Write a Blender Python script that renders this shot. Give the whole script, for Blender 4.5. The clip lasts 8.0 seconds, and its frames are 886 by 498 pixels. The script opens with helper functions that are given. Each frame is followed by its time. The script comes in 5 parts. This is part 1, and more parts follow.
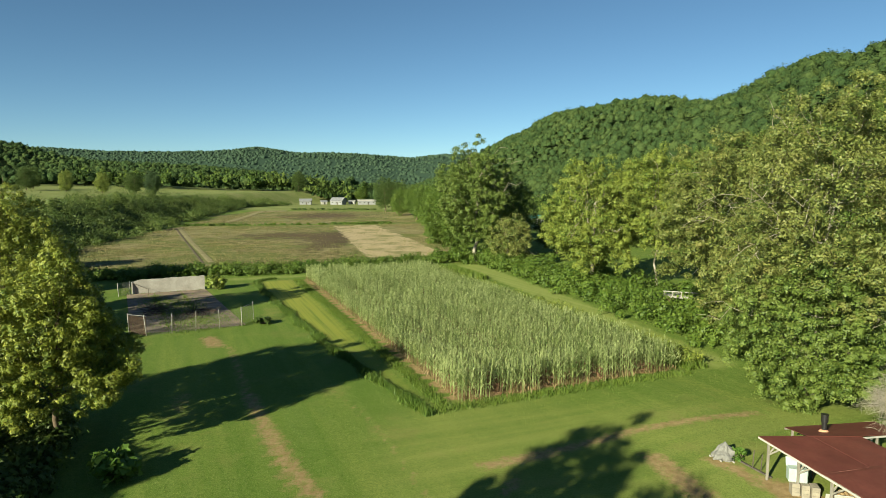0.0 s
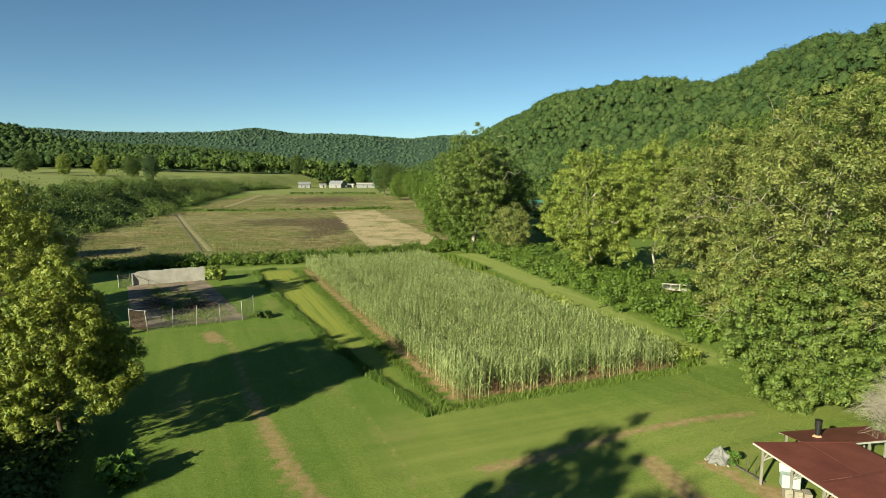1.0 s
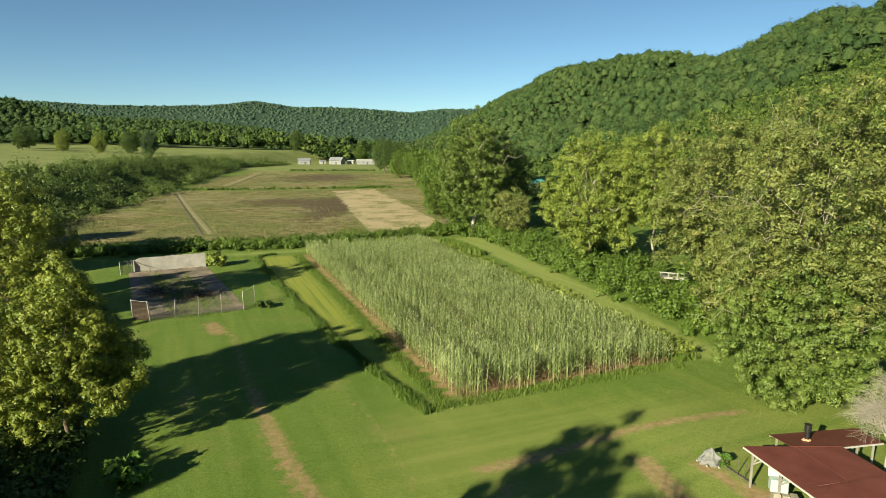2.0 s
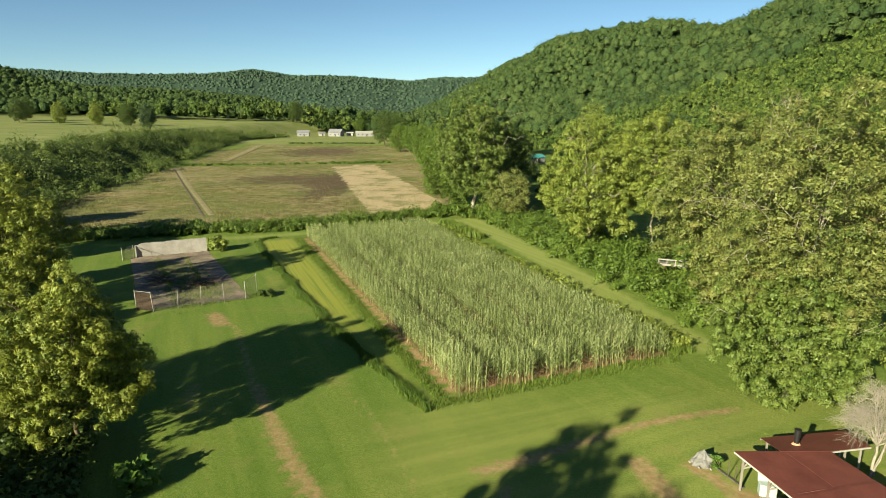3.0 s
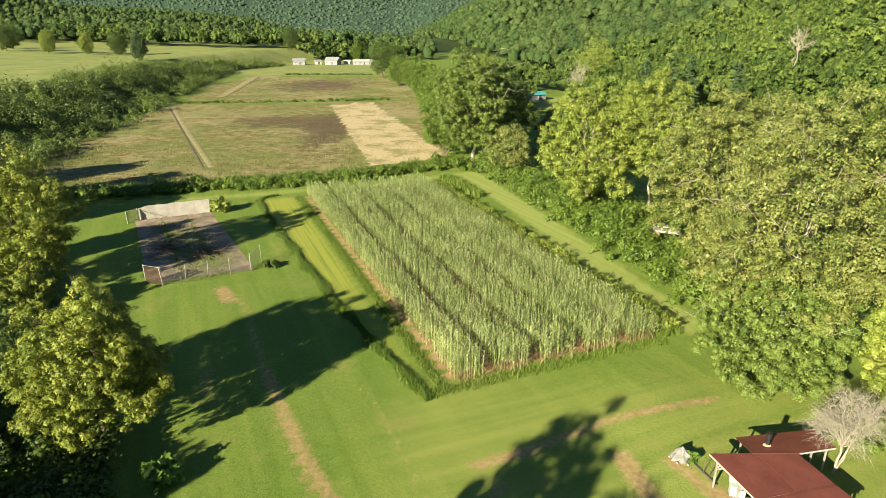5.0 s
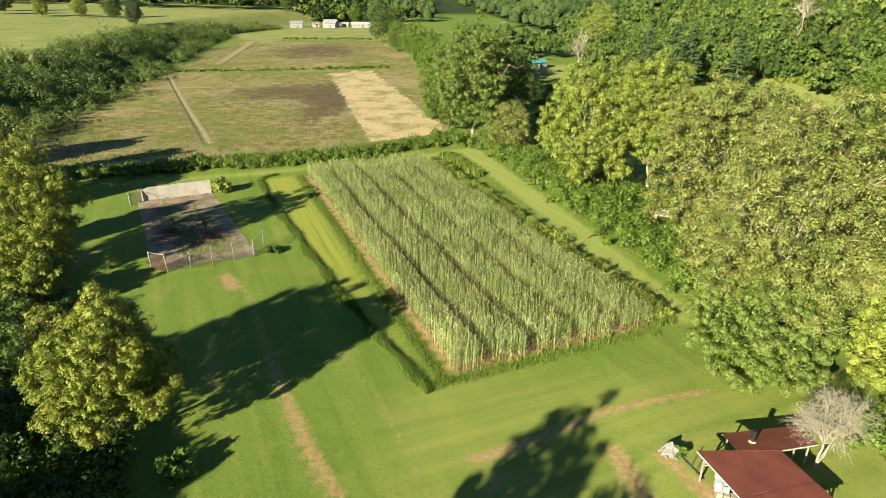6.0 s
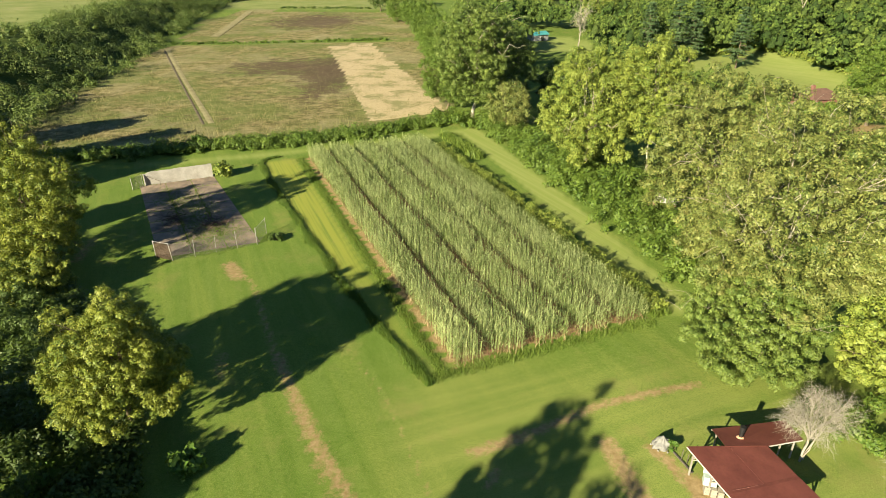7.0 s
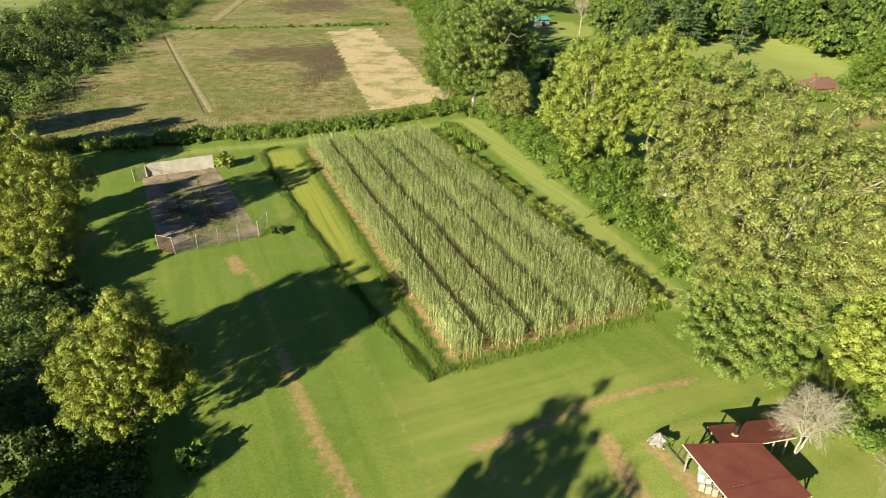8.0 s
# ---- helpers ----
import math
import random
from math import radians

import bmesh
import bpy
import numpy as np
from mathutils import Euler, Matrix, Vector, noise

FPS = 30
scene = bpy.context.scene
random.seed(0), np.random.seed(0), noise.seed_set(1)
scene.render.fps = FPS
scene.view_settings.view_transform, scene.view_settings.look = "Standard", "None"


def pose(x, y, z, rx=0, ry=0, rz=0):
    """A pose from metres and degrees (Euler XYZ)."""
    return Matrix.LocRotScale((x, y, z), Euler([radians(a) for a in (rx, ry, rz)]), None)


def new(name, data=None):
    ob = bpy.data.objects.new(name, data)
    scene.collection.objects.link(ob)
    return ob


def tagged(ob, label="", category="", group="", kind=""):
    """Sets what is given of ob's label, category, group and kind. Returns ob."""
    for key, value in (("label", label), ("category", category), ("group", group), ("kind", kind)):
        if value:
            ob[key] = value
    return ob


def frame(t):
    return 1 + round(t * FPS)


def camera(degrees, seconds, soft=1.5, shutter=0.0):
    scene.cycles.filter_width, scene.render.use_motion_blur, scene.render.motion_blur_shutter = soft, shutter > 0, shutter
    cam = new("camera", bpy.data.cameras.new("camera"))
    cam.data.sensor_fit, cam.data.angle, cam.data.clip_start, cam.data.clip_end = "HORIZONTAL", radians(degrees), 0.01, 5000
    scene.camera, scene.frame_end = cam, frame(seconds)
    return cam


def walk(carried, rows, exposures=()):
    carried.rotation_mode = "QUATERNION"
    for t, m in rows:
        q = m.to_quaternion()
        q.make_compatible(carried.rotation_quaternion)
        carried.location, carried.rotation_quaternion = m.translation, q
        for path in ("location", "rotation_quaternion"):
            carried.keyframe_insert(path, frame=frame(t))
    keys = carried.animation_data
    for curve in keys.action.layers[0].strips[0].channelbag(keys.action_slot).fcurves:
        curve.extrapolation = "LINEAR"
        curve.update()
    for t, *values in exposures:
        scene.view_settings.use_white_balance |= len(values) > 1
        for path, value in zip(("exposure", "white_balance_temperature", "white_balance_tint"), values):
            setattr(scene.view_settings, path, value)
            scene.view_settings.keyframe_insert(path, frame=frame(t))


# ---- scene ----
cam = camera(70.6, 8.0, soft=0.7)
METRES, EYE, TILT, LEAN, TURN = 20.5, 17.5, -6.1, 0.0, 0.0
ROWS = [
    (0.0, 0.0, 0.0, 0.0, 0.0, 0.0, -0.0),
    (0.5, -0.0016, -0.0034, 0.0352, -0.03, -0.71, -0.03),
    (1.0, -0.001, -0.0097, 0.0791, -0.08, -1.71, -0.0),
    (1.5, 0.0046, -0.0189, 0.1263, -0.04, -2.84, -0.08),
    (3.0, 0.0059, -0.0404, 0.3049, -0.04, -6.86, -0.08),
    (3.5, 0.005, -0.0486, 0.3766, -0.07, -8.47, -0.09),
    (4.0, 0.0042, -0.0583, 0.4548, -0.08, -10.21, -0.12),
    (4.5, 0.004, -0.0677, 0.5354, -0.09, -11.99, -0.14),
    (6.0, 0.0031, -0.0945, 0.7793, -0.1, -17.25, -0.18),
    (6.5, 0.0013, -0.1023, 0.8532, -0.11, -18.81, -0.2),
    (7.0, -0.0001, -0.1089, 0.9179, -0.1, -20.16, -0.21),
    (7.5, -0.003, -0.1126, 0.9654, -0.12, -21.16, -0.23),
    (8.0, -0.0058, -0.1137, 0.9925, -0.09, -21.72, -0.27),
]
EXPOSURES = [(0.0, 1.19, 6000, -4), (1.5, 1.23, 6100, -3), (3.0, 1.35, 6300, 0), (3.5, 1.42, 6380, 0.8), (4.0, 1.53, 6420, 2), (4.5, 1.8, 6400, 3), (6.5, 1.74, 6400, 3), (8.0, 1.68, 6400, 3)]
walk(cam, [(t, pose(0, 0, EYE, TILT, LEAN, TURN) @ pose(METRES * x, METRES * y, METRES * z, 90 + pitch, roll, yaw)) for t, x, y, z, yaw, pitch, roll in ROWS], EXPOSURES)

# ---- world and sun ----
SUN_ELEV, SUN_AZ = radians(21.5), radians(218.3)      # low evening sun, behind and to the west
world = bpy.data.worlds.new("evening_sky")
scene.world = world
world.use_nodes = True
wn, wl = world.node_tree.nodes, world.node_tree.links
sky = wn.new("ShaderNodeTexSky")
sky.sky_type = "NISHITA"
sky.sun_disc = False
sky.sun_elevation, sky.sun_rotation = SUN_ELEV, SUN_AZ
sky.air_density, sky.dust_density, sky.ozone_density, sky.altitude = 1.0, 0.0, 0.55, 3600
clear = wn.new("ShaderNodeMix")                       # a clear, slightly cyan evening sky
clear.data_type, clear.blend_type = "RGBA", "MULTIPLY"
clear.inputs[0].default_value = 1.0
clear.inputs[7].default_value = (0.845, 0.975, 1.03, 1)
wl.new(sky.outputs[0], clear.inputs[6])
wl.new(clear.outputs[2], wn["Background"].inputs[0])
wn["Background"].inputs[1].default_value = 0.0415
sun_way = Vector((-math.sin(SUN_AZ) * math.cos(SUN_ELEV), -math.cos(SUN_AZ) * math.cos(SUN_ELEV), -math.sin(SUN_ELEV)))
sun_data = bpy.data.lights.new("sun", "SUN")
sun_data.energy, sun_data.angle, sun_data.color = 5.0, radians(0.55), (1.0, 0.87, 0.62)
sun = new("sun", sun_data)
sun.rotation_euler = sun_way.to_track_quat("-Z", "Y").to_euler()
sun.location = (-60, -80, 90)


# ---- materials ----
class Mat:
    """A small wrapper to wire node materials."""

    def __init__(self, name):
        self.m = bpy.data.materials.new(name)
        self.m.use_nodes = True
        self.n, self.l = self.m.node_tree.nodes, self.m.node_tree.links
        self.bsdf = self.n["Principled BSDF"]
        self.out = self.n["Material Output"]

    def put(self, sock, v):
        if isinstance(v, bpy.types.NodeSocket):
            self.l.new(v, sock)
        elif isinstance(v, tuple) and len(v) == 3 and sock.type == "RGBA":
            sock.default_value = (*v, 1)
        else:
            sock.default_value = v

    def pos(self):
        return self.n.new("ShaderNodeNewGeometry").outputs["Position"]

    def island(self):
        return self.n.new("ShaderNodeNewGeometry").outputs["Random Per Island"]

    def objrand(self):
        return self.n.new("ShaderNodeObjectInfo").outputs["Random"]

    def attr(self, name):
        a = self.n.new("ShaderNodeAttribute")
        a.attribute_name = name
        return a.outputs["Fac"]

    def noise(self, scale, detail=3.0, rough=0.55, vec=None, stretch=None, turn=0.0):
        t = self.n.new("ShaderNodeTexNoise")
        t.inputs["Scale"].default_value, t.inputs["Detail"].default_value, t.inputs["Roughness"].default_value = scale, detail, rough
        v = vec or self.pos()
        if stretch:
            mp = self.n.new("ShaderNodeMapping")
            mp.vector_type = "TEXTURE"
            mp.inputs["Rotation"].default_value = (0, 0, turn)
            mp.inputs["Scale"].default_value = [1 / s for s in stretch]
            self.l.new(v, mp.inputs["Vector"])
            v = mp.outputs[0]
        self.l.new(v, t.inputs["Vector"])
        return t.outputs["Fac"]

    def ramp(self, fac, stops):
        r = self.n.new("ShaderNodeValToRGB")
        el = r.color_ramp.elements
        while len(el) < len(stops):
            el.new(0.5)
        for e, (p, c) in zip(el, stops):
            e.position, e.color = p, (*c, 1)
        self.l.new(fac, r.inputs[0])
        return r.outputs[0]

    def fac(self, v, a, b):
        """v mapped from a..b to 0..1, clamped."""
        r = self.n.new("ShaderNodeMapRange")
        r.inputs[1].default_value, r.inputs[2].default_value = a, b
        self.l.new(v, r.inputs[0])
        return r.outputs[0]

    def math(self, op, a, b=0.0):
        r = self.n.new("ShaderNodeMath")
        r.operation = op
        self.put(r.inputs[0], a)
        self.put(r.inputs[1], b)
        return r.outputs[0]

    def mix(self, f, a, b, mode="MIX"):
        r = self.n.new("ShaderNodeMix")
        r.data_type, r.blend_type = "RGBA", mode
        self.put(r.inputs[0], f)
        self.put(r.inputs[6], a)
        self.put(r.inputs[7], b)
        return r.outputs[2]

    def bump(self, height, strength=0.4, dist=0.05):
        b = self.n.new("ShaderNodeBump")
        b.inputs["Strength"].default_value, b.inputs["Distance"].default_value = strength, dist
        self.l.new(height, b.inputs["Height"])
        self.l.new(b.outputs[0], self.bsdf.inputs["Normal"])

    def done(self, color, rough=0.9, spec=0.2, metal=0.0):
        self.put(self.bsdf.inputs["Base Color"], color)
        self.put(self.bsdf.inputs["Roughness"], rough)
        self.bsdf.inputs["Specular IOR Level"].default_value = spec
        self.bsdf.inputs["Metallic"].default_value = metal
        return self.m


def leaf_material(name, dark, mid, light, patch=0.12, see=0.3, odd=None, own=False, gloss=None):
    """Leaves: each leaf its own tone, patches of tone over the crown, some light through."""
    w = Mat(name)
    c = w.ramp(w.island(), [(0.0, dark), (0.5, mid), (1.0, light)])
    p = w.fac(w.noise(patch, 2.0), 0.35, 0.68)
    c = w.mix(w.math("MULTIPLY", p, 0.55), c, light)
    q = w.fac(w.noise(patch * 3.1, 2.0), 0.5, 0.75)
    c = w.mix(w.math("MULTIPLY", q, 0.5), c, dark)
    if odd:
        c = w.mix(w.math("MULTIPLY", w.fac(w.noise(patch * 2.3, 1.0), 0.6, 0.72), 0.5), c, odd)
    if own:                                            # each tree of a wood has its own green
        tone = w.attr("tone")
        c = w.mix(w.math("MULTIPLY", w.fac(tone, 0.5, 1.0), 0.8), c, light)
        c = w.mix(w.math("MULTIPLY", w.fac(tone, 0.5, 0.0), 0.85), c, dark)
    w.done(c, gloss or (0.85 if own else 0.55), 0.25 if gloss else (0.1 if own else 0.35))
    tr = w.n.new("ShaderNodeBsdfTranslucent")
    w.put(tr.inputs[0], w.mix(0.5, c, light))
    mx = w.n.new("ShaderNodeMixShader")
    mx.inputs[0].default_value = see
    w.l.new(w.bsdf.outputs[0], mx.inputs[1])
    w.l.new(tr.outputs[0], mx.inputs[2])
    w.l.new(mx.outputs[0], w.out.inputs[0])
    return w.m


def plain(name, a, b, scale=3.0, rough=0.8, spec=0.3, metal=0.0, bump=0.3, dist=0.02, stretch=None):
    """Two tones in soft grain at two sizes, with fine relief."""
    w = Mat(name)
    n = w.noise(scale, 4.0, 0.6, stretch=stretch)
    c = w.ramp(w.fac(n, 0.3, 0.7), [(0.0, a), (1.0, b)])
    g = w.noise(scale * 9, 3.0, 0.6, stretch=stretch)
    c = w.mix(w.math("MULTIPLY", w.fac(g, 0.45, 0.8), 0.35), c, tuple(v * 0.55 for v in a))
    if bump:
        w.bump(g, bump, dist)
    return w.done(c, rough, spec, metal)


def meadow_material():
    """Standing dry grass: straw, olive and rusty patches over the field."""
    w = Mat("dry_meadow_grass")
    c = w.ramp(w.island(), [(0.0, (0.095, 0.098, 0.032)), (0.6, (0.165, 0.148, 0.058)), (1.0, (0.285, 0.240, 0.118))])
    c = w.mix(w.math("MULTIPLY", w.fac(w.noise(0.035, 4.0, 0.65), 0.48, 0.62), 0.6), c, (0.118, 0.140, 0.040))
    c = w.mix(w.math("MULTIPLY", w.fac(w.noise(0.055, 5.0, 0.7), 0.53, 0.66), 0.8), c, (0.120, 0.088, 0.048))
    c = w.mix(w.math("MULTIPLY", w.fac(w.noise(0.08, 4.0, 0.7), 0.56, 0.68), 0.7), c, (0.310, 0.260, 0.135))
    return w.done(c, 0.9, 0.1)


ROW_TURN = math.atan2(0.924, -0.382)                   # the way the crop rows run


def ground_material():
    w = Mat("lawn_and_fields")
    fine = w.noise(2.6, 6.0, 0.8)
    mid = w.noise(0.55, 4.0, 0.6)
    big = w.noise(0.06, 3.0, 0.55)
    stripe = w.noise(0.9, 2.5, 0.55, stretch=(0.03, 1.0, 1.0), turn=ROW_TURN)
    lawn = w.ramp(w.fac(mid, 0.3, 0.72), [(0.0, (0.095, 0.155, 0.024)), (0.55, (0.128, 0.192, 0.033)), (1.0, (0.165, 0.218, 0.044))])
    lawn = w.mix(w.math("MULTIPLY", w.fac(big, 0.42, 0.68), 0.55), lawn, (0.172, 0.214, 0.052))
    lawn = w.mix(w.math("MULTIPLY", w.fac(stripe, 0.42, 0.60), 0.65), lawn, (0.095, 0.158, 0.020))
    pale = w.noise(0.42, 4.0, 0.6, stretch=(0.06, 1.0, 1.0), turn=ROW_TURN + 0.03)
    lawn = w.mix(w.math("MULTIPLY", w.fac(pale, 0.46, 0.64), 0.75), lawn, (0.196, 0.240, 0.048))
    lawn = w.mix(w.math("MULTIPLY", w.fac(fine, 0.46, 0.62), 0.6), lawn, (0.070, 0.122, 0.017))
    lawn = w.mix(w.math("MULTIPLY", w.fac(w.noise(4.2, 5.0, 0.8), 0.48, 0.66), 0.6), lawn, (0.055, 0.095, 0.010))
    lawn = w.mix(w.math("MULTIPLY", w.fac(w.noise(3.1, 6.0, 0.8), 0.52, 0.70), 0.5), lawn, (0.215, 0.235, 0.075))
    cross = w.noise(0.6, 2.0, 0.5, stretch=(0.05, 1.0, 1.0), turn=0.39)
    lawn = w.mix(w.math("MULTIPLY", w.fac(cross, 0.22, 0.74), w.math("MULTIPLY", w.attr("crossmow"), 0.8)), lawn, (0.268, 0.285, 0.076))
    lawn = w.mix(w.math("MULTIPLY", w.fac(w.noise(9.0, 4.0, 0.8), 0.46, 0.62), 0.55), lawn, (0.060, 0.100, 0.012))
    lawn = w.mix(w.math("MULTIPLY", w.fac(w.noise(11.0, 3.0, 0.8), 0.50, 0.66), 0.5), lawn, (0.265, 0.290, 0.080))
    # the fresh yellow-green strip beside the maize
    rowline = w.noise(2.3, 2.0, 0.5, stretch=(0.02, 1.0, 1.0), turn=ROW_TURN)
    lawn = w.mix(w.math("MULTIPLY", w.attr("strip"), w.fac(rowline, 0.22, 0.52)), lawn, (0.242, 0.258, 0.046))
    lawn = w.mix(w.math("MULTIPLY", w.fac(w.noise(0.16, 5.0, 0.7), 0.55, 0.72), 0.5), lawn, (0.230, 0.205, 0.070))
    lane = w.mix(w.fac(w.noise(1.3, 3.0, 0.6, stretch=(0.03, 1.0, 1.0), turn=ROW_TURN + 0.07), 0.4, 0.62), (0.215, 0.255, 0.064), (0.262, 0.288, 0.088))
    lawn = w.mix(w.math("MULTIPLY", w.attr("lane"), 0.9), lawn, lane)
    # bare earth, broken by grass
    d = w.math("ADD", w.attr("dirt"), w.math("MULTIPLY", w.math("SUBTRACT", w.noise(1.7, 7.0, 0.85), 0.5), 1.7))
    dirt = w.ramp(w.noise(2.2, 4.0, 0.65), [(0.3, (0.23, 0.145, 0.070)), (0.7, (0.39, 0.265, 0.150))])
    c = w.mix(w.math("MULTIPLY", w.fac(d, 0.38, 0.74), 0.85), lawn, dirt)
    # the dry meadow
    m1 = w.noise(0.35, 5.0, 0.7)
    m2 = w.noise(0.045, 3.0, 0.6)
    mead = w.ramp(w.fac(m1, 0.40, 0.60), [(0.0, (0.095, 0.085, 0.030)), (0.5, (0.175, 0.148, 0.062)), (1.0, (0.290, 0.236, 0.118))])
    tuft = w.noise(1.1, 6.0, 0.85)
    mead = w.mix(w.math("MULTIPLY", w.fac(tuft, 0.50, 0.64), 0.75), mead, (0.340, 0.280, 0.155))
    mead = w.mix(w.math("MULTIPLY", w.fac(w.noise(0.8, 6.0, 0.85), 0.50, 0.64), 0.7), mead, (0.070, 0.072, 0.026))
    mead = w.mix(w.math("MULTIPLY", w.fac(m2, 0.42, 0.58), 0.68), mead, (0.105, 0.138, 0.032))
    rust = w.math("ADD", w.attr("rust"), w.math("MULTIPLY", w.math("SUBTRACT", w.noise(0.22, 7.0, 0.85), 0.5), 2.6))
    mead = w.mix(w.math("MULTIPLY", w.fac(w.noise(0.03, 6.0, 0.7), 0.50, 0.60), 0.5), mead, (0.300, 0.255, 0.145))
    mead = w.mix(w.math("MULTIPLY", w.fac(rust, 0.30, 0.62), 0.85), mead, (0.082, 0.054, 0.038))
    tan = w.ramp(w.noise(1.6, 6.0, 0.8), [(0.3, (0.30, 0.228, 0.130)), (0.5, (0.44, 0.345, 0.205)), (0.68, (0.55, 0.440, 0.280))])
    tan = w.mix(w.math("MULTIPLY", w.fac(w.noise(0.12, 6.0, 0.75), 0.48, 0.60), 0.85), tan, (0.190, 0.185, 0.075))
    tan_f = w.math("ADD", w.attr("tan"), w.math("MULTIPLY", w.math("SUBTRACT", w.noise(0.25, 6.0, 0.8), 0.5), 1.5))
    mead = w.mix(w.math("MULTIPLY", w.fac(tan_f, 0.35, 0.85), 0.95), mead, tan)
    mf = w.math("ADD", w.attr("meadow"), w.math("MULTIPLY", w.math("SUBTRACT", w.noise(0.3, 3.0, 0.6), 0.5), 0.5))
    c = w.mix(w.fac(mf, 0.4, 0.6), c, mead)
    # upper pasture, a little dry
    past = w.ramp(w.noise(0.07, 7.0, 0.75), [(0.3, (0.140, 0.178, 0.048)), (0.5, (0.200, 0.222, 0.072)), (0.72, (0.275, 0.262, 0.115))])
    c = w.mix(w.attr("pasture"), c, past)
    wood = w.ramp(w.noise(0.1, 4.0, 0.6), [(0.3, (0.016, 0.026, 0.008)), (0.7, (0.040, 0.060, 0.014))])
    # haze over the distant wood floor, blended in as colour
    wood = w.mix(w.attr("far_haze"), wood, (0.038, 0.064, 0.041))
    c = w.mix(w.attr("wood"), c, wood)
    w.bump(w.math("ADD", w.noise(11.0, 4.0, 0.75), fine), 0.5, 0.045)
    return w.done(c, 0.95, 0.1)


GROUND = ground_material()
LEAF_ASH = leaf_material("leaf_ash", (0.038, 0.076, 0.010), (0.128, 0.176, 0.020), (0.275, 0.282, 0.035), 0.42, 0.15)
LEAF_PLANE = leaf_material("leaf_plane_tree", (0.034, 0.060, 0.011), (0.112, 0.148, 0.028), (0.222, 0.226, 0.060), 0.3, 0.12, (0.21, 0.17, 0.06))
LEAF_MID = leaf_material("leaf_mid_green", (0.032, 0.062, 0.010), (0.085, 0.132, 0.020), (0.175, 0.215, 0.042), 0.3, 0.12)
LEAF_LIME = leaf_material("leaf_bright", (0.050, 0.090, 0.013), (0.146, 0.196, 0.028), (0.255, 0.280, 0.048), 0.3, 0.12)
LEAF_DEEP = leaf_material("leaf_deep_green", (0.030, 0.056, 0.012), (0.055, 0.090, 0.016), (0.100, 0.140, 0.026), 0.12, 0.25)
LEAF_SHRUB = leaf_material("leaf_shrub", (0.045, 0.085, 0.012), (0.080, 0.135, 0.016), (0.140, 0.190, 0.026), 0.25, 0.2)
LEAF_BANK = leaf_material("leaf_bank_scrub", (0.040, 0.076, 0.014), (0.082, 0.128, 0.024), (0.165, 0.205, 0.045), 0.1, 0.25, (0.14, 0.12, 0.05))
LEAF_WOOD = leaf_material("leaf_hill_wood", (0.030, 0.056, 0.020), (0.056, 0.094, 0.029), (0.104, 0.140, 0.040), 0.02, 0.25, None, True)
LEAF_FOOT = leaf_material("leaf_foot_wood", (0.042, 0.080, 0.018), (0.105, 0.158, 0.034), (0.168, 0.214, 0.046), 0.1, 0.2, None, True)
# far leaves: distance haze is mixed into these bluish greens
LEAF_FAR_HAZE = leaf_material("leaf_far_haze", (0.042, 0.070, 0.045), (0.050, 0.080, 0.049), (0.060, 0.091, 0.054), 0.006, 0.35, None, True)


def wood_material(name, dark, mid, light, grain, relief):
    """Leafy masses of a wood: every tree its own green, leaf grain and hollows as relief, the hollows shaded in colour.
    """
    w = Mat(name)
    c = w.ramp(w.attr("tone"), [(0.0, dark), (0.5, mid), (1.0, light)])
    g = w.noise(grain, 5.0, 0.8)
    # shade of the gaps between leaves, painted where the relief is low
    c = w.mix(w.math("MULTIPLY", w.fac(g, 0.52, 0.38), 0.75), c, tuple(v * 0.45 for v in dark))
    c = w.mix(w.math("MULTIPLY", w.fac(w.noise(grain * 1.7, 4.0, 0.8), 0.5, 0.66), 0.6), c, light)
    w.bump(g, 1.0, relief)
    return w.done(c, 0.9, 0.08)


# inner cores of near crowns, darkened to stand for the deep shade inside
WOOD_SHADE_CORE = wood_material("wood_shade_core", (0.028, 0.050, 0.015), (0.050, 0.080, 0.020), (0.085, 0.115, 0.030), 1.6, 0.7)
WOOD_HILL = wood_material("wood_hill", (0.032, 0.058, 0.021), (0.047, 0.078, 0.026), (0.078, 0.108, 0.034), 0.6, 1.2)
# far boughs, greyed and blued to carry the haze
WOOD_FAR_HAZE = wood_material("wood_far_haze", (0.038, 0.064, 0.041), (0.044, 0.072, 0.045), (0.054, 0.083, 0.050), 0.12, 2.0)
LEAF_PINE = leaf_material("leaf_pine", (0.024, 0.050, 0.018), (0.045, 0.082, 0.028), (0.080, 0.120, 0.042), 0.2, 0.15)
LEAF_BROAD = leaf_material("leaf_broad", (0.050, 0.105, 0.014), (0.085, 0.155, 0.020), (0.130, 0.205, 0.032), 0.5, 0.3)
MAIZE = leaf_material("maize_leaf", (0.058, 0.096, 0.020), (0.200, 0.258, 0.074), (0.450, 0.485, 0.225), 0.3, 0.3, None, False, 0.6)
MAIZE_DRY = leaf_material("maize_dry", (0.13, 0.075, 0.035), (0.22, 0.14, 0.065), (0.34, 0.25, 0.14), 0.5, 0.2)
MAIZE_RUST = leaf_material("maize_rust", (0.060, 0.028, 0.016), (0.130, 0.058, 0.032), (0.230, 0.130, 0.075), 0.5, 0.1)
# uncut rim grass, its own shadows put into a darker green
RIM_SHADED_GRASS = leaf_material("rim_shaded_grass", (0.040, 0.082, 0.010), (0.072, 0.125, 0.014), (0.120, 0.170, 0.024), 0.4, 0.2)
